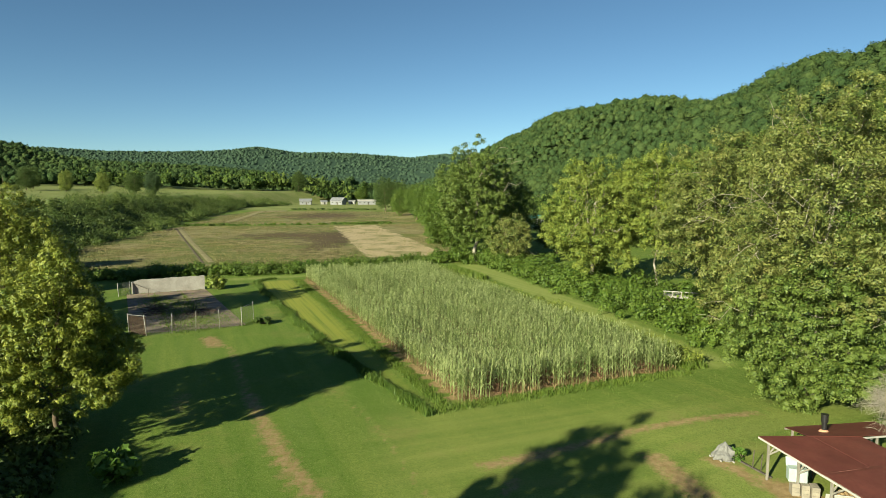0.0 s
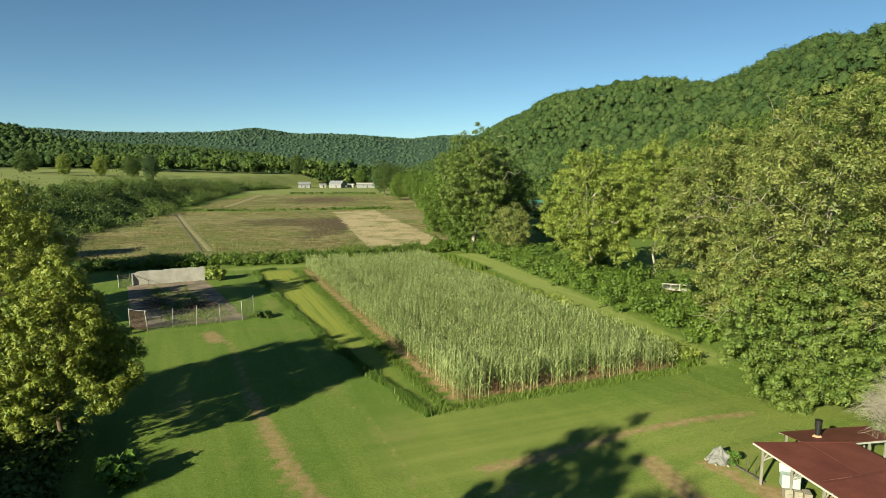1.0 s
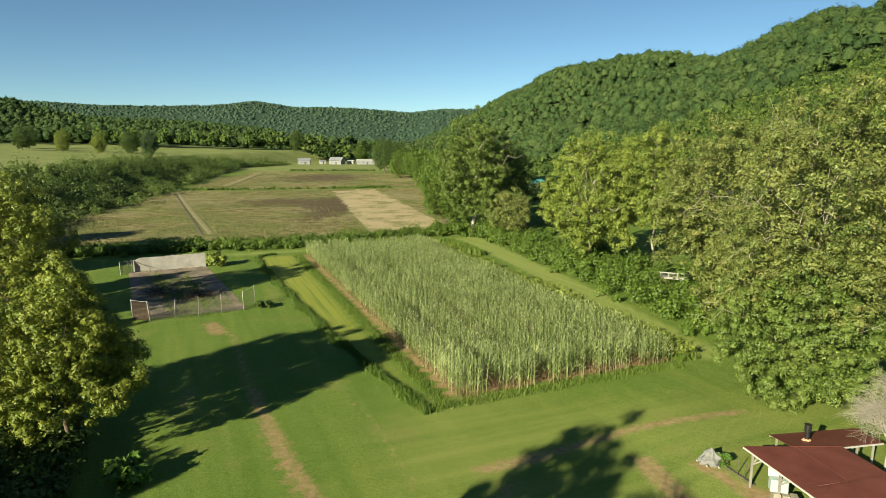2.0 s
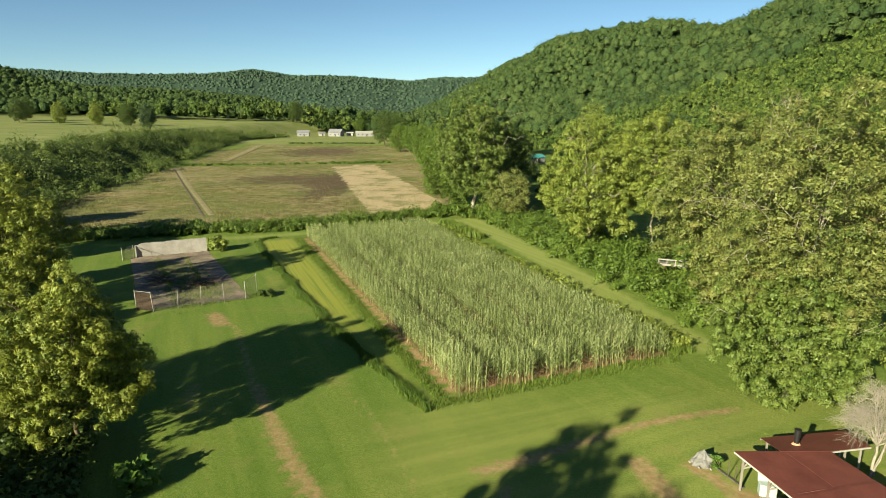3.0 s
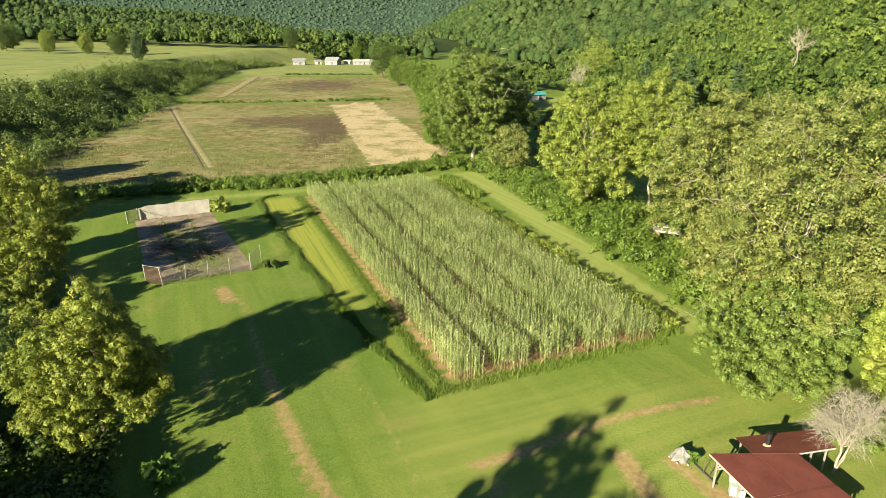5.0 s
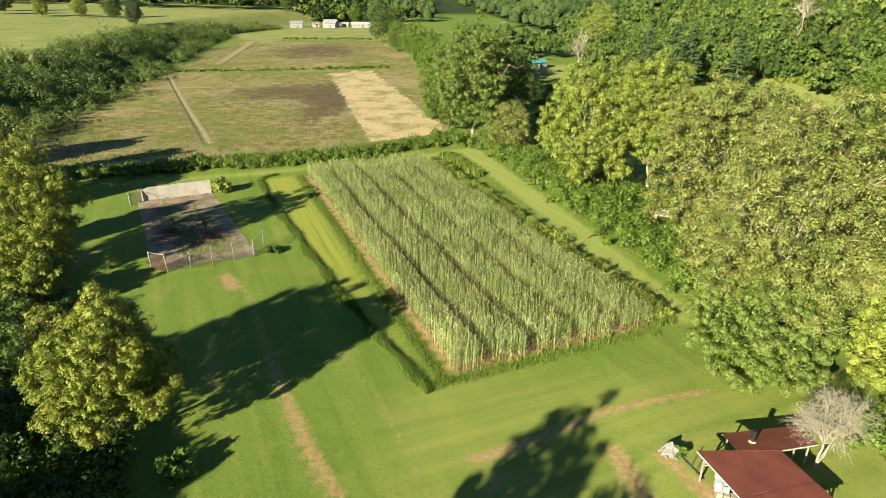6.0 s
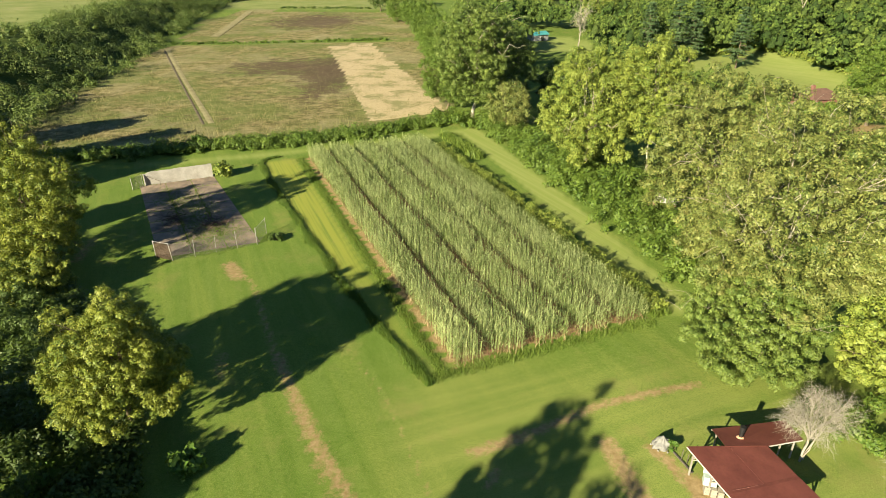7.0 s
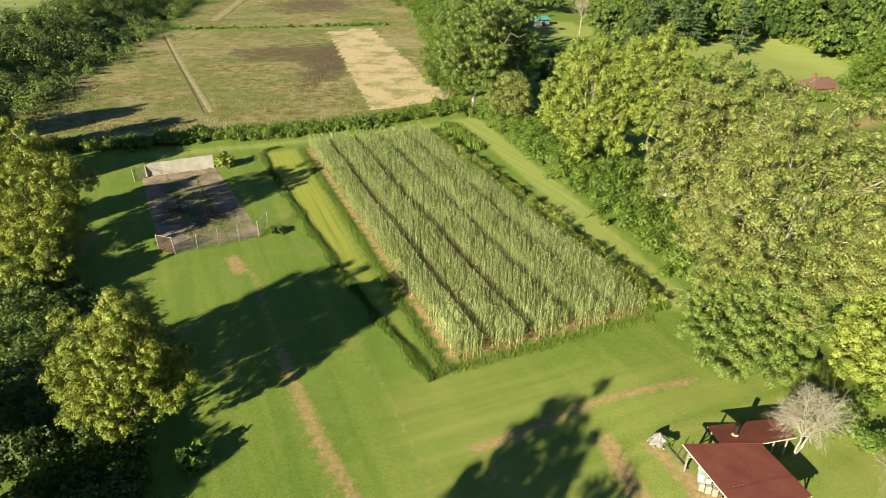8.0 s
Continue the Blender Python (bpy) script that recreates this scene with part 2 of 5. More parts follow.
LAWN_TUFT = leaf_material("lawn_tuft", (0.085, 0.140, 0.020), (0.135, 0.195, 0.032), (0.200, 0.240, 0.048), 0.4, 0.3)
TALL_GRASS = leaf_material("tall_grass", (0.070, 0.120, 0.014), (0.110, 0.170, 0.022), (0.165, 0.210, 0.034), 0.4, 0.3)
DRY_GRASS = meadow_material()
BARK = plain("bark_grey_brown", (0.09, 0.065, 0.045), (0.18, 0.14, 0.10), 2.5, 0.95, 0.1, 0, 0.6, 0.04)
BARK_PALE = plain("bark_pale_plane", (0.16, 0.13, 0.095), (0.42, 0.38, 0.31), 0.9, 0.85, 0.2, 0, 0.4, 0.03)
BARK_DEAD = plain("bark_dead_grey", (0.20, 0.178, 0.140), (0.38, 0.34, 0.275), 4.0, 0.95, 0.1)
ROOF_RED = plain("roof_red_metal", (0.098, 0.029, 0.023), (0.136, 0.042, 0.032), 0.5, 0.55, 0.35, 0.0, 0.12, 0.01)
ROOF_PALE = plain("roof_worn_pale", (0.13, 0.045, 0.036), (0.22, 0.10, 0.08), 3.0, 0.7)
TIMBER = plain("timber_grey", (0.17, 0.15, 0.125), (0.32, 0.295, 0.255), 3.0, 0.9, 0.15, 0, 0.4, 0.01, (1, 1, 0.15))
TIMBER_DARK = plain("timber_dark", (0.06, 0.05, 0.04), (0.13, 0.11, 0.09), 3.0, 0.9, 0.15)
WHITE_TRIM = plain("trim_white", (0.33, 0.31, 0.28), (0.46, 0.44, 0.40), 3.0, 0.7)
ENAMEL = plain("enamel_pale_green", (0.33, 0.40, 0.37), (0.44, 0.50, 0.47), 2.0, 0.45, 0.4)
CREAM = plain("cream_block", (0.22, 0.19, 0.15), (0.33, 0.29, 0.23), 3.0, 0.85)
CONCRETE = plain("concrete_pale", (0.26, 0.24, 0.215), (0.38, 0.355, 0.325), 0.7, 0.9, 0.2, 0, 0.3, 0.02)
ASPHALT = plain("old_asphalt", (0.105, 0.088, 0.078), (0.33, 0.245, 0.180), 0.42, 0.95, 0.2, 0, 0.6, 0.03)
MESH_BROWN = plain("rusty_brown_mesh", (0.07, 0.05, 0.035), (0.14, 0.10, 0.07), 5.0, 0.9, 0.1, 0, 0.0)
STEEL = plain("galvanised_steel", (0.24, 0.225, 0.205), (0.38, 0.36, 0.33), 8.0, 0.6, 0.5, 0.0, 0.1)
WIRE = plain("wire_mesh", (0.12, 0.11, 0.10), (0.22, 0.20, 0.18), 8.0, 0.6, 0.4, 0.5, 0.0)
BLACK_PIPE = plain("sooty_black_pipe", (0.008, 0.008, 0.009), (0.022, 0.020, 0.020), 6.0, 0.4, 0.5)
CLAY = plain("orange_clay_flashing", (0.50, 0.25, 0.14), (0.66, 0.38, 0.24), 4.0, 0.9)
TARP = plain("tarp_grey", (0.13, 0.125, 0.118), (0.25, 0.24, 0.225), 2.2, 0.7, 0.3, 0, 0.5, 0.03)
LOGS = plain("split_logs", (0.30, 0.19, 0.09), (0.55, 0.38, 0.20), 5.0, 0.9)
BRUSH = plain("dead_brush", (0.05, 0.035, 0.028), (0.13, 0.09, 0.065), 5.0, 0.95)
HOUSE_WALL = plain("house_wall_white", (0.20, 0.20, 0.21), (0.28, 0.28, 0.29), 1.0, 0.8)
ROOF_GREY = plain("roof_grey", (0.16, 0.16, 0.17), (0.26, 0.26, 0.27), 1.0, 0.85)
ROOF_BROWN = plain("roof_brown_shingle", (0.105, 0.058, 0.045), (0.155, 0.088, 0.068), 1.2, 0.9)
BRICKWALL = plain("brick_red", (0.13, 0.06, 0.045), (0.20, 0.10, 0.075), 2.0, 0.9)
EDGE_SHADE = plain("brown_edge_shade", (0.070, 0.052, 0.034), (0.150, 0.115, 0.070), 0.8, 0.95)
STUBBLE = plain("straw_stubble", (0.20, 0.175, 0.085), (0.32, 0.275, 0.155), 0.5, 0.95, 0.1, 0, 0.4, 0.03)
EARTH = plain("bank_earth", (0.13, 0.085, 0.050), (0.24, 0.165, 0.100), 0.8, 0.95)
GLASS = plain("window_dark_glass", (0.02, 0.025, 0.03), (0.03, 0.035, 0.04), 1.0, 0.1, 0.6, 0, 0.0)
TEAL = plain("pool_cover_teal", (0.05, 0.22, 0.22), (0.09, 0.32, 0.32), 1.0, 0.5)


# ---- mesh helpers ----
def ss(v):
    v = np.clip(v, 0, 1)
    return v * v * (3 - 2 * v)


def lines_z(y, ys, xs):
    return np.interp(y, ys, xs)


def hgt(x, y):
    """Height of the land."""
    x, y = np.asarray(x, float), np.asarray(y, float)
    z = 0.35 * np.sin(x * 0.031 + 1.0) * np.sin(y * 0.027) * ss((y - 150) / 200)
    z = z + 0.45 * ss((x - 12) / 8) * ss((60 - y) / 25)                      # a low rise by the shed
    # the terrace to the west, above the scrub bank
    edge = lines_z(y, [-100, 90, 135, 235, 330, 430, 520, 640, 900], [-92, -92, -97, -112, -128, -140, -112, -60, -40])
    d = edge - x
    z = z + 9.5 * ss((d + 1) / 26) * ss((y - 60) / 70) * ss((760 - y) / 160) + 6.0 * ss((d - 40) / 260) * ss((y - 60) / 70)
    # wooded mountain to the east
    foot = lines_z(y, [-400, 60, 200, 300, 500, 800, 1100, 1500, 2200], [130, 128, 106, 92, 75, 40, 0, -60, -160])
    top = lines_z(y, [-400, 300, 560, 700, 800, 1000, 1150, 1500, 2200], [440, 430, 410, 390, 335, 215, 175, 110, 0])
    high = lines_z(y, [-400, 300, 560, 700, 800, 1000, 1150, 1500, 2200], [112, 118, 126, 128, 117, 134, 110, 68, 20])
    s = (x - foot) / (top - foot)
    z = z + high * (0.55 * ss(s) + 0.45 * np.clip(s, 0, 1)) * (1 - 0.12 * ss((x - top) / 100)) * (1 + 0.06 * np.sin(x * 0.022 + y * 0.013) + 0.05 * np.sin(y * 0.03))
    z = z + 13 * np.exp(-((x - 400) / 40) ** 2 - ((y - 680) / 130) ** 2) - 9 * np.exp(-((x - 303) / 45) ** 2 - ((y - 670) / 110) ** 2)
    # hill to the west
    z = z + 90 * np.exp(-((x + 860) / 170) ** 2 - ((y - 1020) / 300) ** 2) + 34 * np.exp(-((x + 520) / 260) ** 2 - ((y - 1150) / 260) ** 2)
    # the far ridge that shuts the valley
    r = 138 + 10 * np.sin(x * 0.0022 + 0.6) + lines_z(x, [-1900, -1660, -1380, -1160, -970, -840, -770, -665, -456, -331, -58, 200], [26, 15, 12, 14, 19, 34, 24, 4, 0, -12, -32, -34])
    z = z + (r + 4) * ss((y - 1900 + 0.1 * x) / 900)
    return z


def H(x, y):
    return float(hgt(x, y))


def big_mesh(name, V, F, mat, smooth=False):
    """A mesh from arrays; all faces with the same number of corners."""
    V, F = np.asarray(V, np.float32), np.asarray(F, np.int32)
    me = bpy.data.meshes.new(name)
    k = F.shape[1]
    me.vertices.add(len(V))
    me.vertices.foreach_set("co", V.ravel())
    me.loops.add(F.size)
    me.loops.foreach_set("vertex_index", F.ravel())
    me.polygons.add(len(F))
    me.polygons.foreach_set("loop_start", np.arange(0, F.size, k, dtype=np.int32))
    me.polygons.foreach_set("use_smooth", np.full(len(F), smooth))
    me.update(calc_edges=True)
    me.materials.append(mat)
    return me


def part(name, me, parent=None, label="", kind=""):
    """Links a mesh as one object, under a thing where one is given."""
    ob = new(name, me)
    if parent:
        ob.parent = parent
    return tagged(ob, label, kind=kind)


def bm_mesh(name, bm, mat, smooth=False):
    me = bpy.data.meshes.new(name)
    bmesh.ops.recalc_face_normals(bm, faces=bm.faces)
    bm.to_mesh(me)
    bm.free()
    for p in me.polygons:
        p.use_smooth = smooth
    me.materials.append(mat)
    return me


def box_bm(bm, size, at=(0, 0, 0), rot=None, bevel=0.0):
    """Adds a box, with bevelled edges, centred at a place."""
    m = Matrix.Translation(at) @ (rot or Matrix.Identity(4)) @ Matrix.Diagonal((*size, 1))
    made = bmesh.ops.create_cube(bm, size=1.0, matrix=m)["verts"]
    if bevel:
        edges = list({e for v in made for e in v.link_edges})
        bmesh.ops.bevel(bm, geom=edges, offset=bevel, segments=1, affect="EDGES")


def box_mesh(name, size, mat, at=(0, 0, 0), rot=None, bevel=0.01):
    bm = bmesh.new()
    box_bm(bm, size, at, rot, bevel)
    return bm_mesh(name, bm, mat)


def beam_mesh(name, a, b, w, d, mat, bevel=0.008):
    a, b = Vector(a), Vector(b)
    rot = (b - a).to_track_quat("Z", "Y").to_matrix().to_4x4()
    return box_mesh(name, (w, d, (b - a).length), mat, (a + b) / 2, rot, bevel)


def tubes(paths, sides=6):
    """Tapered tubes along paths [(points, radii)]: arrays of corners and faces."""
    V, F, n0 = [], [], 0
    ang = np.arange(sides) * 2 * np.pi / sides
    for pts, rad in paths:
        pts, rad = np.asarray(pts, float), np.asarray(rad, float)
        d = np.gradient(pts, axis=0)
        d /= np.linalg.norm(d, axis=1)[:, None] + 1e-9
        ref = np.where(np.abs(d[:, 2:3]) > 0.9, [[1.0, 0, 0]], [[0, 0, 1.0]])
        u = np.cross(d, ref)
        u /= np.linalg.norm(u, axis=1)[:, None] + 1e-9
        v = np.cross(d, u)
        ring = pts[:, None] + rad[:, None, None] * (np.cos(ang)[None, :, None] * u[:, None] + np.sin(ang)[None, :, None] * v[:, None])
        V.append(ring.reshape(-1, 3))
        m = len(pts)
        i, j = np.meshgrid(np.arange(m - 1), np.arange(sides), indexing="ij")
        j2 = (j + 1) % sides
        F.append(np.stack([i * sides + j, i * sides + j2, (i + 1) * sides + j2, (i + 1) * sides + j], -1).reshape(-1, 4) + n0)
        n0 += m * sides
    return np.concatenate(V), np.concatenate(F)


def leaves(C, N, L, W, rng, fold=0.25, along=None, tri=False):
    """Leaf blades: four-cornered, folded along the midrib. Arrays of corners and faces."""
    n = len(C)
    N = N / (np.linalg.norm(N, axis=1)[:, None] + 1e-9)
    r = rng.normal(size=(n, 3)) if along is None else along
    T = r - (r * N).sum(1)[:, None] * N
    T /= np.linalg.norm(T, axis=1)[:, None] + 1e-9
    B = np.cross(N, T)
    L, W = np.broadcast_to(L, n)[:, None], np.broadcast_to(W, n)[:, None]
    k = rng.uniform(-0.15, 0.2, n)[:, None]
    if tri:                                            # small or far leaves: a single pointed face
        V = np.stack([C - T * L / 2 + B * W / 2, C + T * L / 2, C - T * L / 2 - B * W / 2], 1)
        return V.reshape(-1, 3), np.arange(3 * n).reshape(n, 3)
    V = np.stack([C - T * L / 2, C + B * W / 2 + T * L * k - N * W * fold, C + T * L / 2, C - B * W / 2 + T * L * k - N * W * fold], 1)
    return V.reshape(-1, 3), np.arange(4 * n).reshape(n, 4)


def clump_leaves(P, R, per, size, rng, up=0.18, flat=0.95, loose=0.45, wide=(0.55, 0.95), core=0.4):
    """Leaves on clumps at P with radii R."""
    k = len(P)
    d = rng.normal(size=(k, per, 3))
    d[..., 2] = d[..., 2] * 0.9 + 0.35
    d /= np.linalg.norm(d, axis=2)[..., None]
    rad = R[:, None] * (core + (1.15 - core) * rng.uniform(0, 1, (k, per)) ** 0.8) * (0.8 + 0.3 * np.sin(d[..., 0] * 5 + P[:, None, 0]) * np.sin(d[..., 1] * 4 + P[:, None, 1] * 2))
    C = P[:, None] + d * rad[..., None] * np.array([1, 1, flat])
    N = d * 0.9 + np.array([0, 0, up]) + rng.normal(size=d.shape) * loose
    n = k * per
    s = size * rng.uniform(0.65, 1.3, n)
    return leaves(C.reshape(n, 3), N.reshape(n, 3), s, s * rng.uniform(wide[0], wide[1], n), rng, tri=True)


def join(parts):
    V, F, n = [], [], 0
    for v, f in parts:
        V.append(v)
        F.append(f + n)
        n += len(v)
    return np.concatenate(V), np.concatenate(F)


def limb(a, b, r0, r1, rng, n=6, sag=0.08, crook=0.045):
    """A crooked limb from a to b."""
    a, b = np.asarray(a, float), np.asarray(b, float)
    t = np.linspace(0, 1, n)[:, None]
    L = np.linalg.norm(b - a)
    p = a + (b - a) * t
    p[1:-1] += rng.normal(size=(n - 2, 3)) * L * crook
    p[:, 2] += (np.sin(t[:, 0] * np.pi)) * L * sag
    return p, r0 + (r1 - r0) * t[:, 0] ** 0.8


def make_tree(x, y, height, radius, base, seed, leaf_mat, bark, clumps=70, per=260, size=0.42, label="", name="tree",
              shape=0.62, skirt=False, wide=(0.5, 0.9), fuzz=1.0, dead=0, trunk_r=None, limbs=16, group="", stem=(0.0, 0.0)):
    """A broad-leaved tree: tapered trunk with limbs, crown of leafy clumps with gaps."""
    rng = np.random.default_rng(seed)
    z0 = H(x, y) - 0.1
    tree = tagged(new(name), label, "tree", group)
    tree.location = (x, y, z0)
    zc = base + (height - base) * shape * 0.72
    # sprays of leaves over a dome, drawn out into boughs, with a looser layer inside
    clumps = int(clumps * 2.5)
    half = (height - base) / 2
    area = 4 * math.pi * ((radius ** 3.2 + 2 * radius ** 1.6 * half ** 1.6) / 3) ** 0.625
    clump_r = 0.56 * math.sqrt(area / (0.78 * clumps))
    k = np.arange(clumps) + 0.5
    th, cz = k * 2.39996 + seed, 1 - (1.96 if skirt else 1.62) * k / clumps
    d = np.stack([np.sqrt(1 - cz ** 2) * np.cos(th), np.sqrt(1 - cz ** 2) * np.sin(th), cz], -1) + rng.normal(size=(clumps, 3)) * 0.05
    d /= np.linalg.norm(d, axis=1)[:, None]
    nb = int(20 + radius * 3.2)
    bough = rng.normal(size=(nb, 3)) + np.array([0, 0, 0.25])
    bough /= np.linalg.norm(bough, axis=1)[:, None]
    turn = np.arccos(np.clip(d @ bough.T, -1, 1))
    lobe = (np.exp(-(turn / (0.85 / math.sqrt(nb) + 0.12)) ** 2) * rng.uniform(0.45, 1.0, nb)).max(1)
    out = 0.66 + 0.37 * lobe + rng.normal(size=clumps) * 0.03
    keep = rng.uniform(size=clumps) < 0.5 + 0.75 * lobe       # fewer sprays in the hollows between boughs
    d, out, clumps = d[keep], out[keep], int(keep.sum())
    out[rng.uniform(size=clumps) < 0.12] *= 0.72
    P = d * out[:, None]
    P[:, 0] *= radius - clump_r * 0.5
    P[:, 1] *= radius - clump_r * 0.5
    P[:, 2] = np.where(P[:, 2] > 0, P[:, 2] * (height - zc - clump_r * 0.3), P[:, 2] * (zc - base - clump_r * 0.3)) + zc
    R = clump_r * rng.uniform(0.6, 1.2, clumps)
    V, F = clump_leaves(P, R * fuzz, int(per * 0.78), size * 0.56, rng, 0.3, 0.8, 0.3, wide, 0.55)
    inner = (P - np.array([0, 0, zc])) * 0.72 + np.array([0, 0, zc])
    V, F = join([(V, F), clump_leaves(inner, R * 1.5, int(per * 0.15), size * 0.8, rng, 0.1, 0.9, 0.6, wide)])
    # trunk and limbs
    tr = trunk_r or height * 0.017
    top = np.array([stem[0] + rng.normal() * radius * 0.12, stem[1] + rng.normal() * radius * 0.12, zc + (height - zc) * 0.4])
    main = limb((stem[0], stem[1], 0), top, tr, tr * 0.25, rng, 9, 0.0, 0.012)
    main[1][0] *= 1.5
    paths = [main]
    order = np.argsort(-np.hypot(P[:, 0], P[:, 1]))
    pick = rng.permutation(order)[:limbs]
    for i in pick:
        k = rng.integers(3, 8)
        a = main[0][k]
        q = P[i] * np.array([0.97, 0.97, 1.0])
        lp = limb(a, q, main[1][k] * 0.34, tr * 0.06, rng)
        paths.append(lp)
        for j in range(2):
            b = lp[0][3 + j]
            e = q + rng.normal(size=3) * clump_r * 1.1
            paths.append(limb(b, e, tr * 0.16, tr * 0.05, rng, 4))
    for i in range(dead):
        a = main[0][rng.integers(5, 9)]
        dd = rng.normal(size=3)
        dd[2] = abs(dd[2]) * 0.7 + 0.15
        dd /= np.linalg.norm(dd)
        e = np.array([0, 0, zc]) + dd * np.array([radius, radius, height - zc]) * rng.uniform(0.84, 1.0)
        lp = limb(a, e, tr * 0.2, tr * 0.06, rng, 8, 0.08, 0.07)
        paths.append(lp)
        for j in range(6):
            b = lp[0][3 + j % 5]
            paths.append(limb(b, b + rng.normal(size=3) * 1.1 + dd * 0.9 + np.array([0, 0, 0.4]), tr * 0.09, tr * 0.03, rng, 4))
    TV, TF = tubes(paths, 7)
    part("trunk", big_mesh("trunk", TV, TF, bark, True), tree)
    part("crown", big_mesh("crown", V, F, leaf_mat), tree)
    return tree


def make_shrub(name, x, y, r, height, seed, mat, label, category="shrub", clumps=14, per=120, size=0.3, group=""):
    rng = np.random.default_rng(seed)
    ob = tagged(new(name), label, category, group)
    ob.location = (x, y, H(x, y))
    d = rng.normal(size=(clumps, 3))
    d /= np.linalg.norm(d, axis=1)[:, None]
    P = np.abs(d) * np.sign(d) * np.array([r * 0.75, r * 0.75, height * 0.32]) + np.array([0, 0, height * 0.5])
    V, F = clump_leaves(P, rng.uniform(0.28, 0.45, clumps) * max(r, height) * 0.9, per, size, rng)
    stems = [limb((rng.normal() * 0.1, rng.normal() * 0.1, -0.05), p, 0.04, 0.012, rng, 5) for p in P[:8]]
    part("stems", big_mesh("stems", *tubes(stems, 5), BARK), ob)
    part("foliage", big_mesh("foliage", V, F, mat), ob)
    return ob


def thicket(name, centres, radii, per, size, seed, mat, label, category, flat=0.85, loose=0.3):
    """Scrub that nobody could count: one mesh of leafy clumps."""
    rng = np.random.default_rng(seed)
    V, F = clump_leaves(np.asarray(centres, float), np.asarray(radii, float), per, size, rng, 0.25, flat, loose)
    return tagged(part(name, big_mesh(name, V, F, mat)), label, category, kind="stuff")


def along(poly, n, spread, rng):
    """n places strewn along a broken line."""
    p = np.asarray(poly, float)
    seg = np.linalg.norm(np.diff(p, axis=0), axis=1)
    s = rng.uniform(0, seg.sum(), n)
    c = np.concatenate([[0], np.cumsum(seg)])
    x, y = np.interp(s, c, p[:, 0]), np.interp(s, c, p[:, 1])
    return x + rng.normal(size=n) * spread, y + rng.normal(size=n) * spread


def inside(x, y, poly):
    """Whether places lie in a polygon."""
    p = np.asarray(poly, float)
    hit = np.zeros(np.shape(x), bool)
    j = len(p) - 1
    for i in range(len(p)):
        c = (p[i, 1] > y) != (p[j, 1] > y)
        hit ^= c & (x < (p[j, 0] - p[i, 0]) * (y - p[i, 1]) / (p[j, 1] - p[i, 1] + 1e-12) + p[i, 0])
        j = i
    return hit


def seg_dist(x, y, poly):
    """Distance to a broken line."""
    best = np.full(np.shape(x), 1e9)
    for (ax, ay), (bx, by) in zip(poly[:-1], poly[1:]):
        dx, dy = bx - ax, by - ay
        t = np.clip(((x - ax) * dx + (y - ay) * dy) / (dx * dx + dy * dy), 0, 1)
        best = np.minimum(best, np.hypot(x - ax - t * dx, y - ay - t * dy))
    return best


# ---- the plan, in metres ----
MAIZE_O, MAIZE_U, MAIZE_V = np.array([1.6, 48.0]), np.array([-0.381, 0.925]), np.array([0.925, 0.381])
MAIZE_LEN, MAIZE_WID = 69.5, 22.8
MEADOW = [(-93, 113), (-60, 115), (-45, 119), (-30, 122.5), (-15, 128.5), (3, 138), (3, 156), (-10, 266), (-20, 372), (-112, 382), (-118, 330), (-106, 262), (-103, 236), (-98, 170)]
TAN = [(-16, 138), (1, 147), (-1, 160), (-28, 258), (-44, 250)]
TRACK = [(-51, 134), (-100, 236)]
COURT = [(-36.0, 70.6), (-24.2, 75.6), (-39.0, 101.6), (-49.6, 96.6)]


def rim_v(u):
    """Where the uncut rim of the strip beside the maize runs."""
    return np.interp(u, [-2, 0.6, 7.4, 13.4, 22, 40, 64, 70], [-3.2, -3.6, -4.5, -5.2, -6.2, -7.5, -8.8, -8.8])


# ---- the ground: one sheet to the horizon ----
def axis(lo, hi, step, far, grow=1.07):
    a = [hi]
    s = step
    while a[-1] < far[1]:
        s = min(s * grow, 140)
        a.append(a[-1] + s)
    b = [lo]
    s = step
    while b[-1] > far[0]:
        s = min(s * grow, 140)
        b.append(b[-1] - s)
    return np.concatenate([np.array(b[:0:-1]), np.arange(lo, hi, step), np.array(a)])


def rust_at(X, Y):
    """Where the dry meadow has brown patches."""
    return 0.8 * np.exp(-((X + 62) / 28) ** 2 - ((Y - 330) / 34) ** 2) + 0.75 * np.exp(-((X + 33) / 9) ** 2 - ((Y - 190) / 40) ** 2) + 0.7 * np.exp(-((X + 52) / 20) ** 2 - ((Y - 205) / 18) ** 2) + 0.35 * np.exp(-((X + 70) / 30) ** 2 - ((Y - 139) / 7) ** 2)


